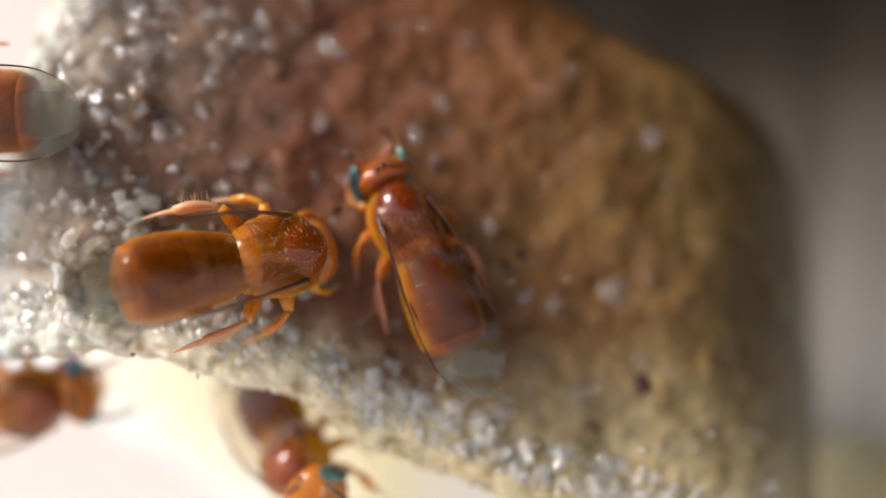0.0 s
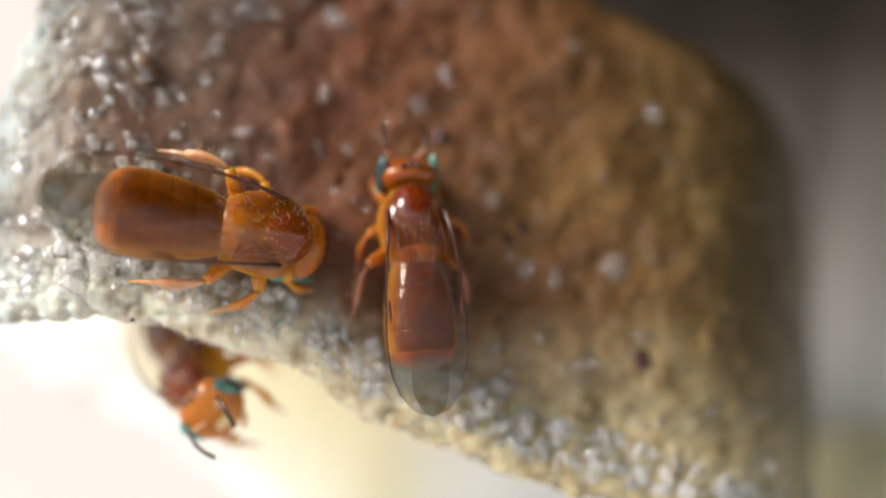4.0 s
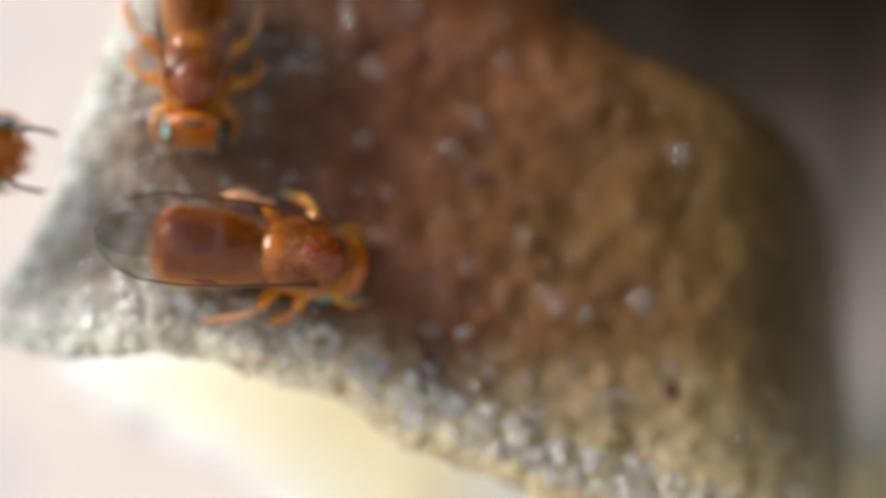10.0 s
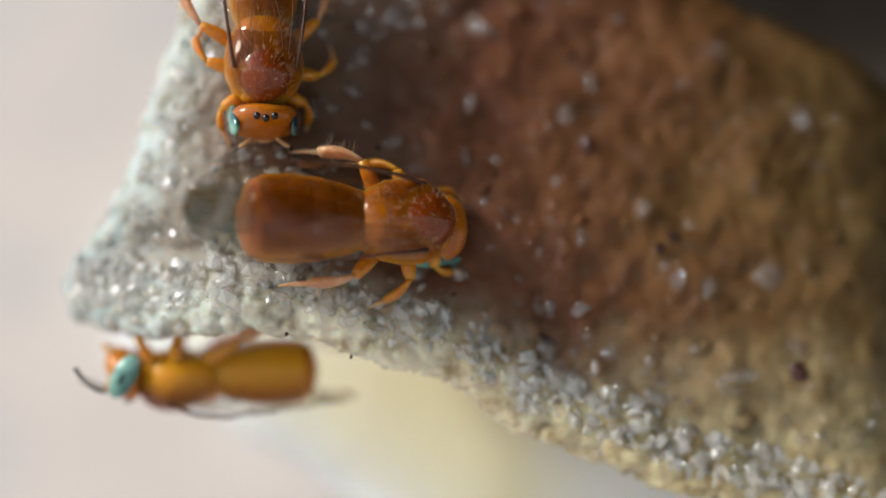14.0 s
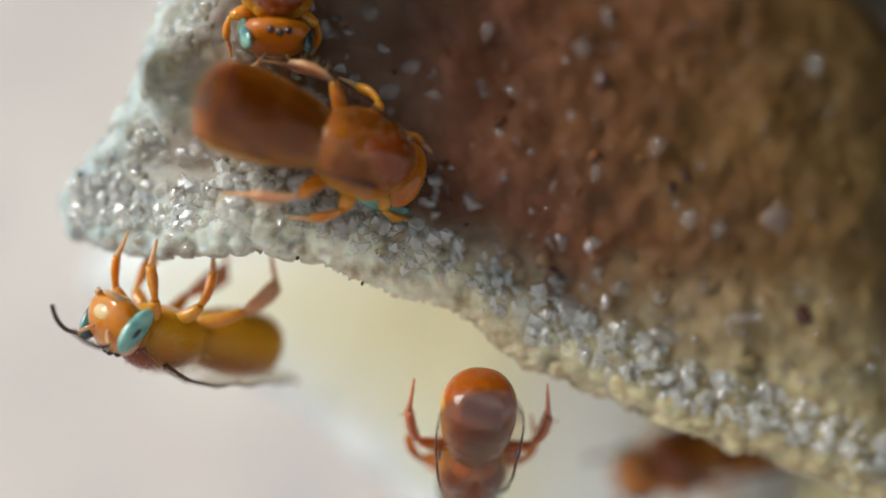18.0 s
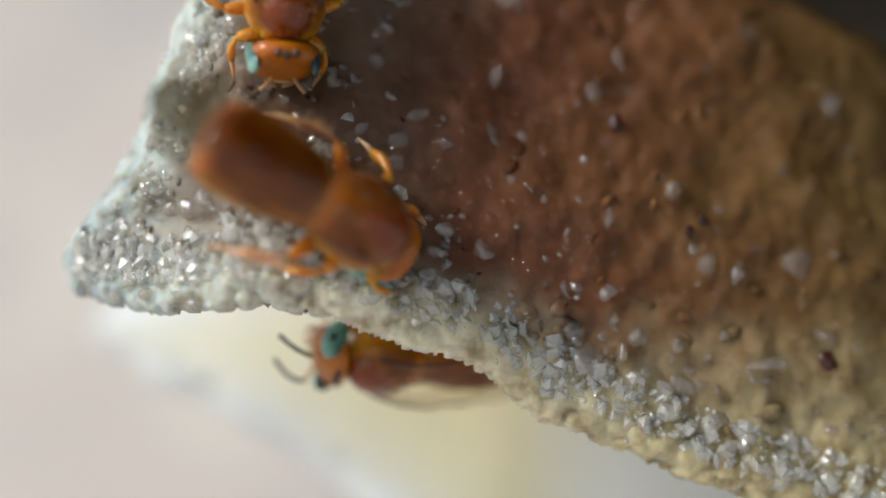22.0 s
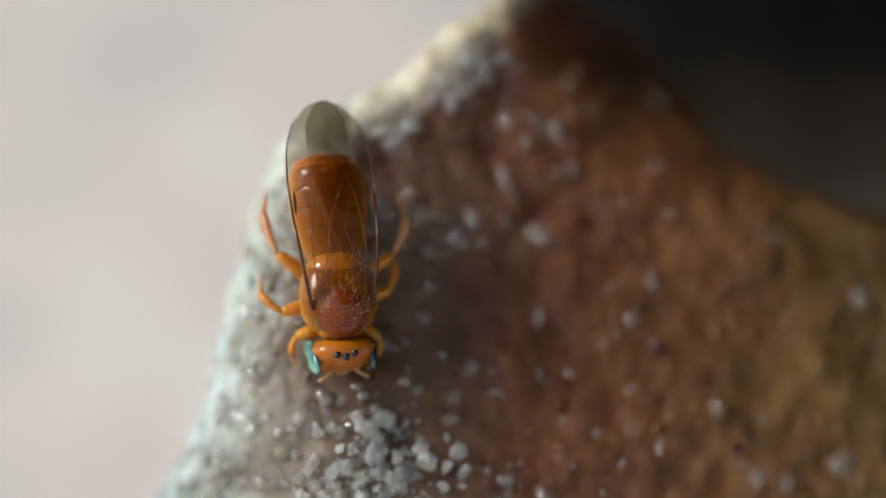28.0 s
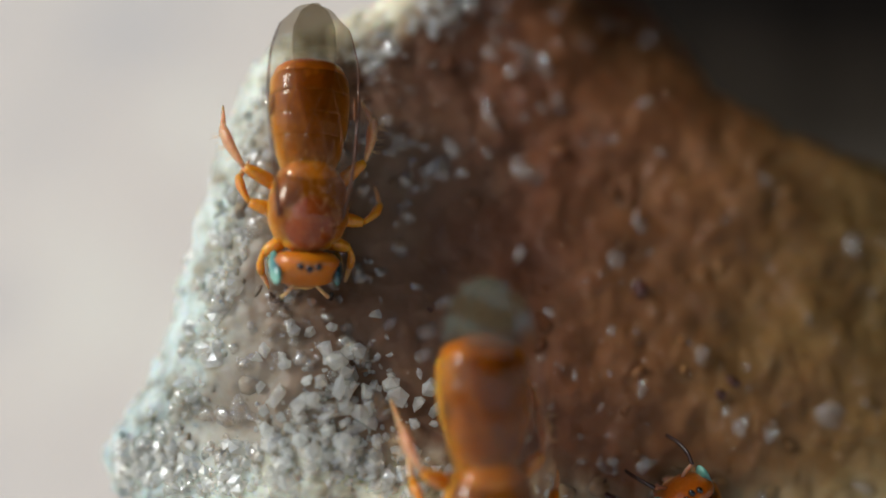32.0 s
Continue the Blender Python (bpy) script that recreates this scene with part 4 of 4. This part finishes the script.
def motions():
    walk(main_bee, [(t, bee_at(*p)) for t, *p in (
        (0, -0.06, -3.31, 0.24, 12.2, 27, -7.3),
        (0.5, -0.04, -3.31, 0.23, 13.6, 27.1, -7),
        (1, -0.12, -3.31, 0.35, 17.6, 27.6, -6),
        (1.5, -0.07, -3.31, 0.27, 14.3, 27.2, -6.8),
        (2, -0.22, -3.33, 0.35, 14.4, 27.3, -6.7),
        (2.5, -0.27, -3.31, 0.44, 10.6, 26.9, -7.6),
        (4.5, -0.3, -3.25, 0.02, -10.4, 19.3, -12),
        (5, -0.14, -3.18, 0.26, -7.5, 19.9, -11.6),
        (5.5, -0.23, -3.23, 0.1, -8.6, 19.7, -11.7),
        (6, -0.32, -3.21, 0.31, -6.8, 20.1, -11.4),
        (6.5, -0.26, -3.22, 0.16, -9.5, 19.5, -11.9),
        (7, -0.29, -3.2, 0.2, -9.8, 16.4, -12),
        (7.5, -0.29, -3.17, 0.29, -9.9, 13.4, -12),
        (8, -0.32, -3.16, 0.28, -7.8, 10.8, -11.6),
        (8.5, -0.34, -3.16, 0.29, -7.2, 11, -11.5),
        (9, -0.29, -3.14, 0.36, -4.6, 11.5, -11),
        (9.5, -0.23, -3.14, 0.28, -4.7, 11.4, -11),
        (10, -0.21, -3.12, 0.36, -4.5, 11.4, -11),
        (10.5, -0.2, -3.11, 0.39, -4.5, 11.5, -11),
        (11, -0.21, -3.12, 0.36, -4.8, 11.4, -11.1),
        (11.5, -0.24, -3.11, 0.48, -5.1, 11.4, -11.1),
        (12, -0.27, -3.1, 0.48, 1.8, 12.6, -9.7),
        (12.5, -0.26, -3.1, 0.47, 1, 12.5, -9.9),
        (13, -0.34, -3.13, 0.53, -0.1, 18.3, -10.1),
        (13.5, -0.34, -3.14, 0.48, -0.2, 18.3, -10.1),
        (15.5, -1.35, -3.4, 0.47, 1.8, 15.4, -9.4),
        (16, -1.34, -3.43, 0.42, -5.8, 15.6, -11),
        (16.5, -1.34, -3.44, 0.34, -12.8, 14.1, -12.3),
        (17, -1.4, -3.44, 0.36, -14.9, 13.7, -12.6),
        (17.5, -1.41, -3.45, 0.34, -15.2, 13.6, -12.7),
        (18, -1.45, -3.46, 0.31, -15.8, 13.5, -12.7),
        (18.5, -1.41, -3.45, 0.32, -15.3, 13.6, -12.7),
        (19, -1.39, -3.5, 0.18, -17.2, 14.2, -13),
        (19.5, -1.51, -3.53, 0.16, -18.1, 14, -13.1),
        (20, -1.52, -3.56, 0.16, -19.3, 14.7, -13.3),
        (20.5, -1.52, -3.6, 0.09, -20.3, 15.5, -13.4),
        (21, -1.53, -3.59, 0.17, -22.8, 14.9, -13.8),
        (21.5, -1.66, -3.72, 0.21, -26.4, 17, -14.2),
        (22, -1.69, -3.74, 0.06, -27.7, 17, -14.3),
        (22.5, -1.8, -3.75, 0.42, -37.6, 17, -15.2),
        (23, -1.97, -3.77, 0.2, -40.3, 17, -15.4),
        (23.5, -2.1, -3.71, 0.26, -42.2, 11.1, -15.5),
        (24, -1.97, -3.68, 0.24, -39.2, 9.9, -15.3),
        (24.5, -2.59, -3.67, 1.23, -26.8, 11.7, -14.2),
        (25, -1.79, -3.39, 0.76, -31.1, 6, -14.8),
        (25.6, -1.41, -3.53, -0.58, -70.1, -5.1, -14.7),
        (26.1, -2.28, -5.6, -1.05, -97.9, 60, 0),
        (26.5, -3.62, -1.14, -1.06, -92, 104, 0),
        (27, -4.53, -1.14, -1.1, -88, 104, 0),
        (27.4, -4.37, -1.58, -1.33, -90, 120, 0),
        (27.7, -3.95, -2.8, -4.8, -90, 165, 0),
        (28, -3.87, -3.96, -3.7, -269.9, -10, 120),
        (28.4, -3.77, -5.62, -2.51, -272.3, -20, 60),
        (28.9, -3.27, -4.13, -1.68, -281.8, 11.6, 10.4),
        (29.2, -3.33, -3.92, -0.33, -302.6, 14.6, 6),
        (29.5, -2.76, -3.6, 0.8, -324.2, 15.9, 0.1),
        (29.8, -1.6, -3.32, 1.16, -327, 15.9, -1.1),
        (30, -1.12, -3.27, 1.01, -325.4, 15.9, -0.8),
        (30.3, -0.47, -3, 1.28, -333.3, 15.5, -3.4),
        (30.6, 0.54, -2.68, 1.83, -323.8, 15.9, -1.1),
        (30.9, 1.98, -2.34, 2.25, -329.7, 15.6, -3.2),
        (31, 1.9, -2.46, 1.56, -366.2, 10.8, -11.9),
        (31.2, 1.26, -2.67, 1.04, -382.5, 7, -14.2),
        (31.4, 0.9, -2.91, 0.15, -406.8, 0.4, -15.6),
        (31.6, 0.17, -3.06, 0.16, -418.4, -2.5, -15.4),
        (31.8, -0.24, -3.59, -0.25, -439.8, -3.9, -13.6),
        (32, -0.12, -3.91, -1.2, -448.8, -3.9, -12),
    )])
    walk(upper_bee, [(t, bee_at(*p)) for t, *p in (
        (0, -6, -2.5, 9, 0, 0, -10),
        (3.6, -5.6, -2.7, 7.4, 0, 0, -10),
        (4.5, -4.6, -2.8, 5.95, 0, 0, -10),
        (5, -4, -2.8, 5.9, 0, 0, -10),
        (5.5, -2.6, -2.5, 6.05, -20, -2, -12),
        (6, -1.2, -2.3, 5.6, -45, -4, -14),
        (6.5, 0.6, -1.88, 4.92, -68.6, -4.9, -16),
        (7, 0.41, -2.16, 3.63, -76.9, -7.2, -14.8),
        (7.5, 0.13, -2.19, 3.82, -82.4, -8.5, -14.2),
        (8, 0.93, -2.28, 2.34, -53.3, -1, -16),
        (8.5, 1.51, -1.97, 3.32, -47, 0.7, -16.2),
        (9, -1.45, -2.64, 3.85, -83.1, -8, -14.7),
        (9.5, -1.81, -2.76, 3.64, -83.1, -7.9, -14.7),
        (10, -2.47, -2.82, 3.78, -86.3, -8.6, -14.4),
        (10.5, -3.11, -2.94, 3.99, -90.3, -9.4, -14.1),
        (11, -3.35, -3.04, 3.72, -86.6, -8.4, -14.6),
        (11.5, -3.14, -3.01, 3.6, -83.4, -7.7, -14.9),
        (12, -2.81, -2.98, 3.31, -85.7, -8.4, -14.4),
        (12.5, -3.03, -3.06, 3.18, -86.3, -8.5, -14.4),
        (13, -3.14, -3.1, 3.09, -86, -8.3, -14.4),
        (13.5, -2.99, -3.06, 3.11, -85.6, -8.3, -14.5),
        (15.5, -2.9, -3, 3.33, -86.6, -8.6, -14.3),
        (16, -2.9, -3.01, 3.27, -84.9, -8.1, -14.6),
        (17, -3, -3.04, 3.22, -85.4, -8.2, -14.5),
        (18, -3.02, -3.05, 3.19, -85.4, -8.2, -14.5),
        (19, -3.2, -3.09, 3.24, -87.2, -8.6, -14.3),
        (20, -3, -3.01, 3.41, -86.8, -8.6, -14.4),
        (21, -3.02, -2.99, 3.56, -85.8, -8.3, -14.6),
        (22, -3.01, -2.98, 3.62, -86, -8.4, -14.6),
        (22.5, -2.68, -2.89, 3.65, -90.1, -9.5, -13.8),
        (23, -2.8, -2.94, 3.53, -89, -9.2, -14),
        (23.5, -2.78, -2.88, 3.87, -89.7, -9.4, -14),
        (24, -2.64, -2.93, 3.33, -88.8, -9.2, -14),
        (24.5, -2.67, -2.96, 3.24, -88.3, -9, -14),
        (26.5, -3.09, -3.04, 3.47, -86.8, -8.6, -14.4),
        (27, -3.14, -3.04, 3.53, -88.5, -8.9, -14.2),
        (27.5, -2.95, -2.99, 3.55, -88.5, -9, -14.1),
        (28, -2.96, -3.02, 3.39, -86.4, -8.5, -14.4),
        (28.5, -2.94, -3.02, 3.37, -85.9, -8.4, -14.4),
        (29, -3.12, -3.06, 3.43, -93.4, -10.1, -13.3),
        (29.5, -3.21, -3.04, 3.5, -94, -9.9, -13.5),
        (30, -3.04, -3.02, 3.41, -92.5, -9.6, -13.7),
        (30.5, -3.08, -3.02, 3.43, -91.9, -9.5, -13.8),
        (31, -3.01, -2.99, 3.53, -91.2, -9.3, -13.9),
        (31.5, -3.01, -2.97, 3.62, -91.1, -9.3, -14),
        (32, -2.98, -2.97, 3.62, -91.1, -9.3, -13.9),
    )])
    walk(roaming_bee, [(t, bee_at(*p)) for t, *p in (
        (0, 2.27, -2.49, 0.9, 115.5, 4.9, 14.9),
        (0.5, 2.36, -2.46, 0.95, 115.9, 4.9, 15),
        (1, 2.22, -2.48, 1.02, 116, 4.8, 15),
        (1.5, 1.95, -2.52, 1.1, 118.5, 4, 15.3),
        (2, 1.97, -2.5, 1.15, 116.9, 4.4, 15.2),
        (2.5, 1.93, -2.53, 1.05, 117.8, 4.2, 15.2),
        (4.5, 3.05, -2.47, 0.18, 76.1, 13.4, 8.1),
        (5, 4.61, -2.24, 0.02, 55.2, 15.4, 2.1),
        (5.5, 2.71, -2.7, -0.64, 115.3, 5.4, 14.5),
        (6, 2.26, -2.9, -1.21, 147.9, -3.5, 14.9),
        (6.3, 1.74, -3.13, -1.89, 193.9, -13, 7.9),
        (6.5, 1.74, -3.88, -2.69, 224, -14.9, 0.4),
        (6.75, 1.58, -5.02, -2.5, 245.9, 50, 20),
        (6.83, 0.91, -4.16, -2.54, 202.27, 51.67, 68.33),
        (6.92, 0.23, -3.3, -2.58, 158.63, 53.33, 116.67),
        (7, -0.44, -2.44, -2.62, 115, 55, 165),
        (7.5, -0.51, -0.28, -1.87, 77.5, 10, 170),
        (8.2, -1.2, 2.4, 4.2, 90, 0, 180),
        (27, 3, 2.4, 4, 90, 0, 180),
        (27.23, 3.5, 2.33, 1.67, 33.33, 0, 180),
        (27.47, 4, 2.27, -0.67, -23.33, 0, 180),
        (27.7, 4.5, 2.2, -3, -80, 0, 180),
        (28.2, 4.8, 0.5, -6.5, -80, 0, 180),
        (28.37, 4.8, -1, -6.33, -33.33, -6.67, 140),
        (28.53, 4.8, -2.5, -6.17, 13.33, -13.33, 100),
        (28.7, 4.8, -4, -6, 60, -20, 60),
        (29.2, 1.43, -3.44, -3.22, 124, 3, 14.6),
        (29.8, 1.59, -3.22, -2.03, 127.7, 1.7, 15),
        (30, 1.74, -3.17, -1.97, 129.3, 1.3, 15.1),
        (30.3, 2.46, -3.05, -2.05, 127.4, 2.1, 15),
        (30.6, 2.73, -3.04, -2.24, 126.7, 2.5, 14.9),
        (31, 3.41, -2.96, -2.49, 126.1, 3, 14.7),
        (31.5, 3.64, -2.9, -2.41, 124.1, 3.6, 14.6),
        (32, 3.82, -2.83, -2.2, 122.8, 4, 14.6),
    )])
    walk(hanging_bee, [(t, bee_at(*p)) for t, *p in (
        (0, 0.93, -1.5, -3.75, -49, -50, 15),
        (0.5, 0.55, -1.5, -3.82, -52, -50, 15),
        (1, 0.44, -1.5, -3.6, -50.7, -50, 15),
        (1.5, 0.64, -1.5, -3.6, -52.3, -50, 15),
        (2, 0.51, -1.5, -3.67, -51.3, -50, 15),
        (2.5, 0.15, -1.5, -3.62, -48.7, -50, 15),
        (4.5, -1.07, -1.5, -2.62, -48.2, -50, 15),
        (5, -0.86, -1.5, -2.61, -46.9, -50, 15),
        (5.5, -0.99, -1.5, -2.51, -45.1, -50, 15),
        (6, -1.51, -0.42, -2.33, -47.3, -40, 20),
        (6.5, -3.79, 2.75, -1.84, -15.9, 0, 20),
        (7, -6.4, 2.75, -1.52, -10.2, 0, 20),
        (7.33, -5.13, 2.5, 0.39, 24.87, 0, 73.33),
        (7.67, -3.87, 2.25, 2.29, 59.93, 0, 126.67),
        (8, -2.6, 2, 4.2, 95, 0, 180),
        (32, -2.6, 2, 4.2, 95, 0, 180),
    )])
    walk(lower_bee, [(t, bee_at(*p)) for t, *p in (
        (0, -4.97, -0.5, -2.3, 10, 0, 20),
        (0.4, -4.9, -0.8, -2.21, 30, 0, 20),
        (0.8, -4.27, -1, -2.11, 45, 0, 20),
        (1.2, -2.79, -1, -2.42, 40, 0, 20),
        (1.5, -1.38, 0.3, -1.26, 50, 0, 10),
        (2, -1.2, 1.6, 0.5, 70, 0, 20),
        (3.2, 0.6, 2.6, 3, 80, 0, 20),
        (6, 0.6, 2.6, 5, 20, 0, 20),
        (10, 0.6, 2.6, 4, -30, 0, 40),
        (15.6, 0.6, 2.6, 2.5, -60, 0, 60),
        (16.5, -0.08, 2.08, -3.65, -114.8, -40, 20),
        (17, 2.6, 3, -1.5, -60, 0, 20),
        (17.25, 4.87, 3.12, -4.2, -112.15, 0, 20),
        (17.5, 7.14, 3.25, -6.9, -164.3, 0, 20),
        (18, 5.7, 2.24, -5.7, -163.1, -10, 20),
        (18.5, 5.9, 2.24, -5.95, -166.4, -10, 20),
        (19.2, 3.5, 3, -10, -200, 0, 20),
        (32, 3.5, 3, -10, -200, 0, 20),
    )])
    walk(edge_bee, [(t, bee_at(*p)) for t, *p in (
        (0, -6.4, -3.1, 2.95, 180, 0, -10),
        (0.4, -8.6, -3.1, 2.6, 185, 0, -10),
        (1, -11, -3, 2.4, 180, 0, -10),
        (5, -9, -3, 6, 90, 0, 0),
        (7.5, -7.5, -3.2, 6.5, 20, 0, 0),
        (8, -4.56, -3.4, 5.57, -57.8, 0, 0),
        (8.5, -2.88, -3.4, 4.17, -78.3, 0, 0),
        (9, -5.27, -3.4, 3.38, -15.6, 0, 0),
        (10, -6.72, -3.4, 2.48, -10.2, 0, 0),
        (11, -8.43, -3.4, 1.81, 5.2, 0, 0),
        (14, -12.46, -0.2, 1.36, 1.8, 0, 0),
        (32, -12.46, -0.2, 1.36, 1.8, 0, 0),
    )])
    walk(side_bee, [(t, bee_at(*p)) for t, *p in (
        (0, 3, 2.6, 3.6, 90, 0, 180),
        (5.2, 3.2, 2.4, 2.3, 145, 0, 180),
        (10.4, 3.4, 2.2, 1, 200, 0, 180),
        (10.55, 3.8, 1.65, -0.11, 194.9, 0, 112.5),
        (10.7, 4.2, 1.1, -1.22, 189.8, 0, 45),
        (10.85, 4.59, 0.55, -2.33, 184.7, 0, -22.5),
        (11, 4.99, 0, -3.44, 179.6, 0, -90),
        (11.5, 2.56, -0.5, -3.19, 187.7, -20, -90),
        (12, 1.22, -0.8, -2.63, 183.3, -20, -90),
        (12.5, -0.06, -1, -2.17, 185.5, -20, -90),
        (13, -2.46, -1.6, -1.72, 183.5, -10, -90),
        (13.5, -4.29, -1.8, -1.56, 182, -10, -90),
        (15.5, -4.75, -2.94, -1.7, 160, -50, -85),
        (16, -5.1, -3.14, -2.0, 148, -53, -85),
        (16.5, -5.19, -3.14, -2.2, 156, -52, -85),
        (17, -4.82, -2.94, -2.0, 166, -50, -85),
        (17.5, -4.63, -2.94, -2.18, 168, -50, -85),
        (18, -4.44, -2.94, -2.11, 166.7, -50, -85),
        (18.5, -4.1, -2.89, -2, 175.1, -50, -80),
        (19, -3.63, -2.66, -2.24, 192.7, -48, -75),
        (19.5, -2.78, -2.14, -1.89, 188.2, -40, -65),
        (20, -2.32, -1.38, -2.13, 187.6, -34, -55),
        (20.5, -1.95, -0.89, -2.17, 183.5, -10, -50),
        (21, -2.11, -0.89, -1.98, 181, -10, -50),
        (21.5, -1.66, -0.89, -1.99, 185, -10, -50),
        (22, -1.13, -0.7, -1.71, 182.7, -15, -50),
        (22.5, -0.12, -0.53, -2.34, 180.9, -25, -50),
        (23, -0.92, -0.53, -2.39, 182.4, -25, -50),
        (23.5, -1.56, 0.01, -1.69, 185.2, -10, -50),
        (24, -2.7, 1.01, -1.83, 180.2, 0, -50),
        (24.5, -4.06, 1.51, -1.65, 180.6, 0, -50),
        (24.68, -3.42, 1.73, -0.99, 165.45, 0, 7.5),
        (24.85, -2.78, 1.96, -0.32, 150.3, 0, 65),
        (25.02, -2.14, 2.18, 0.34, 135.15, 0, 122.5),
        (25.2, -1.5, 2.4, 1, 120, 0, 180),
        (26, -1.8, 2.4, 4, 95, 0, 180),
        (32, -1.8, 2.4, 4, 95, 0, 180),
    )])
    walk(far_bee, [(t, bee_at(*p)) for t, *p in (
        (0, -16, 4, -9, 0, 0, 0),
        (10, -14.65, 4.8, -4.15, 1.8, 0, 0),
        (10.5, -7.25, 2.19, -2.72, 4.9, -30, 0),
        (11, -5.66, 2.11, -3.1, 6, -40, 0),
        (11.5, -3.83, 1.9, -2.93, 12.7, -60, 0),
        (12, -2.98, 1.84, -3.2, 13.9, -65, 0),
        (12.5, -2.71, 1.84, -2.57, 16.5, -65, 0),
        (13, -1, 3, 0, 40, 0, 60),
        (14.4, 0.5, 2.4, -1, -20, 0, 30),
        (15.1, 0.7, -0.82, -3.4, -61.3, -30, 10),
        (15.5, 2.04, -2.4, -3.07, -16.3, -40, 10),
        (16, 2.6, -3.3, -2.72, 11, 0, 42),
        (16.5, 3.32, -3.71, -1.89, 24, 0, 24),
        (17, 3.17, -3.8, -2.16, 13.4, 0, 5),
        (17.5, 2.2, -3.8, -3.7, -29, 0, 0),
        (17.8, 1.88, -4.12, -3.57, -71, 20, 60),
        (18, 1.01, -1.84, -4.40, -88, 50, 0),
        (18.2, 1.34, -0.99, -2.57, -90, 115, 0),
        (18.4, 1.16, -0.44, -1.64, -90, 130, 0),
        (18.6, 0.61, 0.13, -0.58, -92, 145, 0),
        (19, 0.3, 1.7, -0.6, -92, 155, 0),
        (19.6, 0.6, 2.6, 1.2, -92, 168, 0),
        (20.5, 2.2, 2.8, 3.8, -95, 180, 0),
        (32, 2.2, 2.8, 3.8, -95, 180, 0),
    )])
    for legs, spans in ((main_bee_legs, ((9.2, 12.2), (22.2, 25.8), (28.6, 32))), (roaming_bee_legs, ((3.0, 7.5), (28.4, 32))), (upper_bee_legs, ((6, 12.2), (22.2, 28.2))), (far_bee_legs, ((15, 18.6),)), (lower_bee_legs, ((0, 2),)), (side_bee_legs, ((10.5, 13.6), (18, 24.5)))):
        for k, leg in enumerate(legs):
            rows, sign = [(0, at_base(leg, (0, 0, 0)))], (-1) ** (k + k // 3)
            for a, b in spans:
                for step in range(int((b - a) / 0.24) + 1):
                    sign = -sign
                    rows.append((a + 0.01 + 0.24 * step, at_base(leg, (0, 0, sign * (9, 12, 8)[k % 3]))))
            walk(leg, rows + [(32.02, rows[-1][1])])
    for feelers, nod, reach in ((main_bee_feelers, 70, 6), (upper_bee_feelers, 75, 10), (roaming_bee_feelers, 12, 12), (hanging_bee_feelers, 0, 14), (side_bee_feelers, 0, 18), (far_bee_feelers, 0, 18)):
        for k, feeler in enumerate(feelers):
            walk(feeler, [(0.4 * s, at_base(feeler, (0, nod + reach * math.sin(2.3 * s + 1.7 * k), reach * math.sin(1.1 * s + 2.9 * k)))) for s in range(81)])


motions()
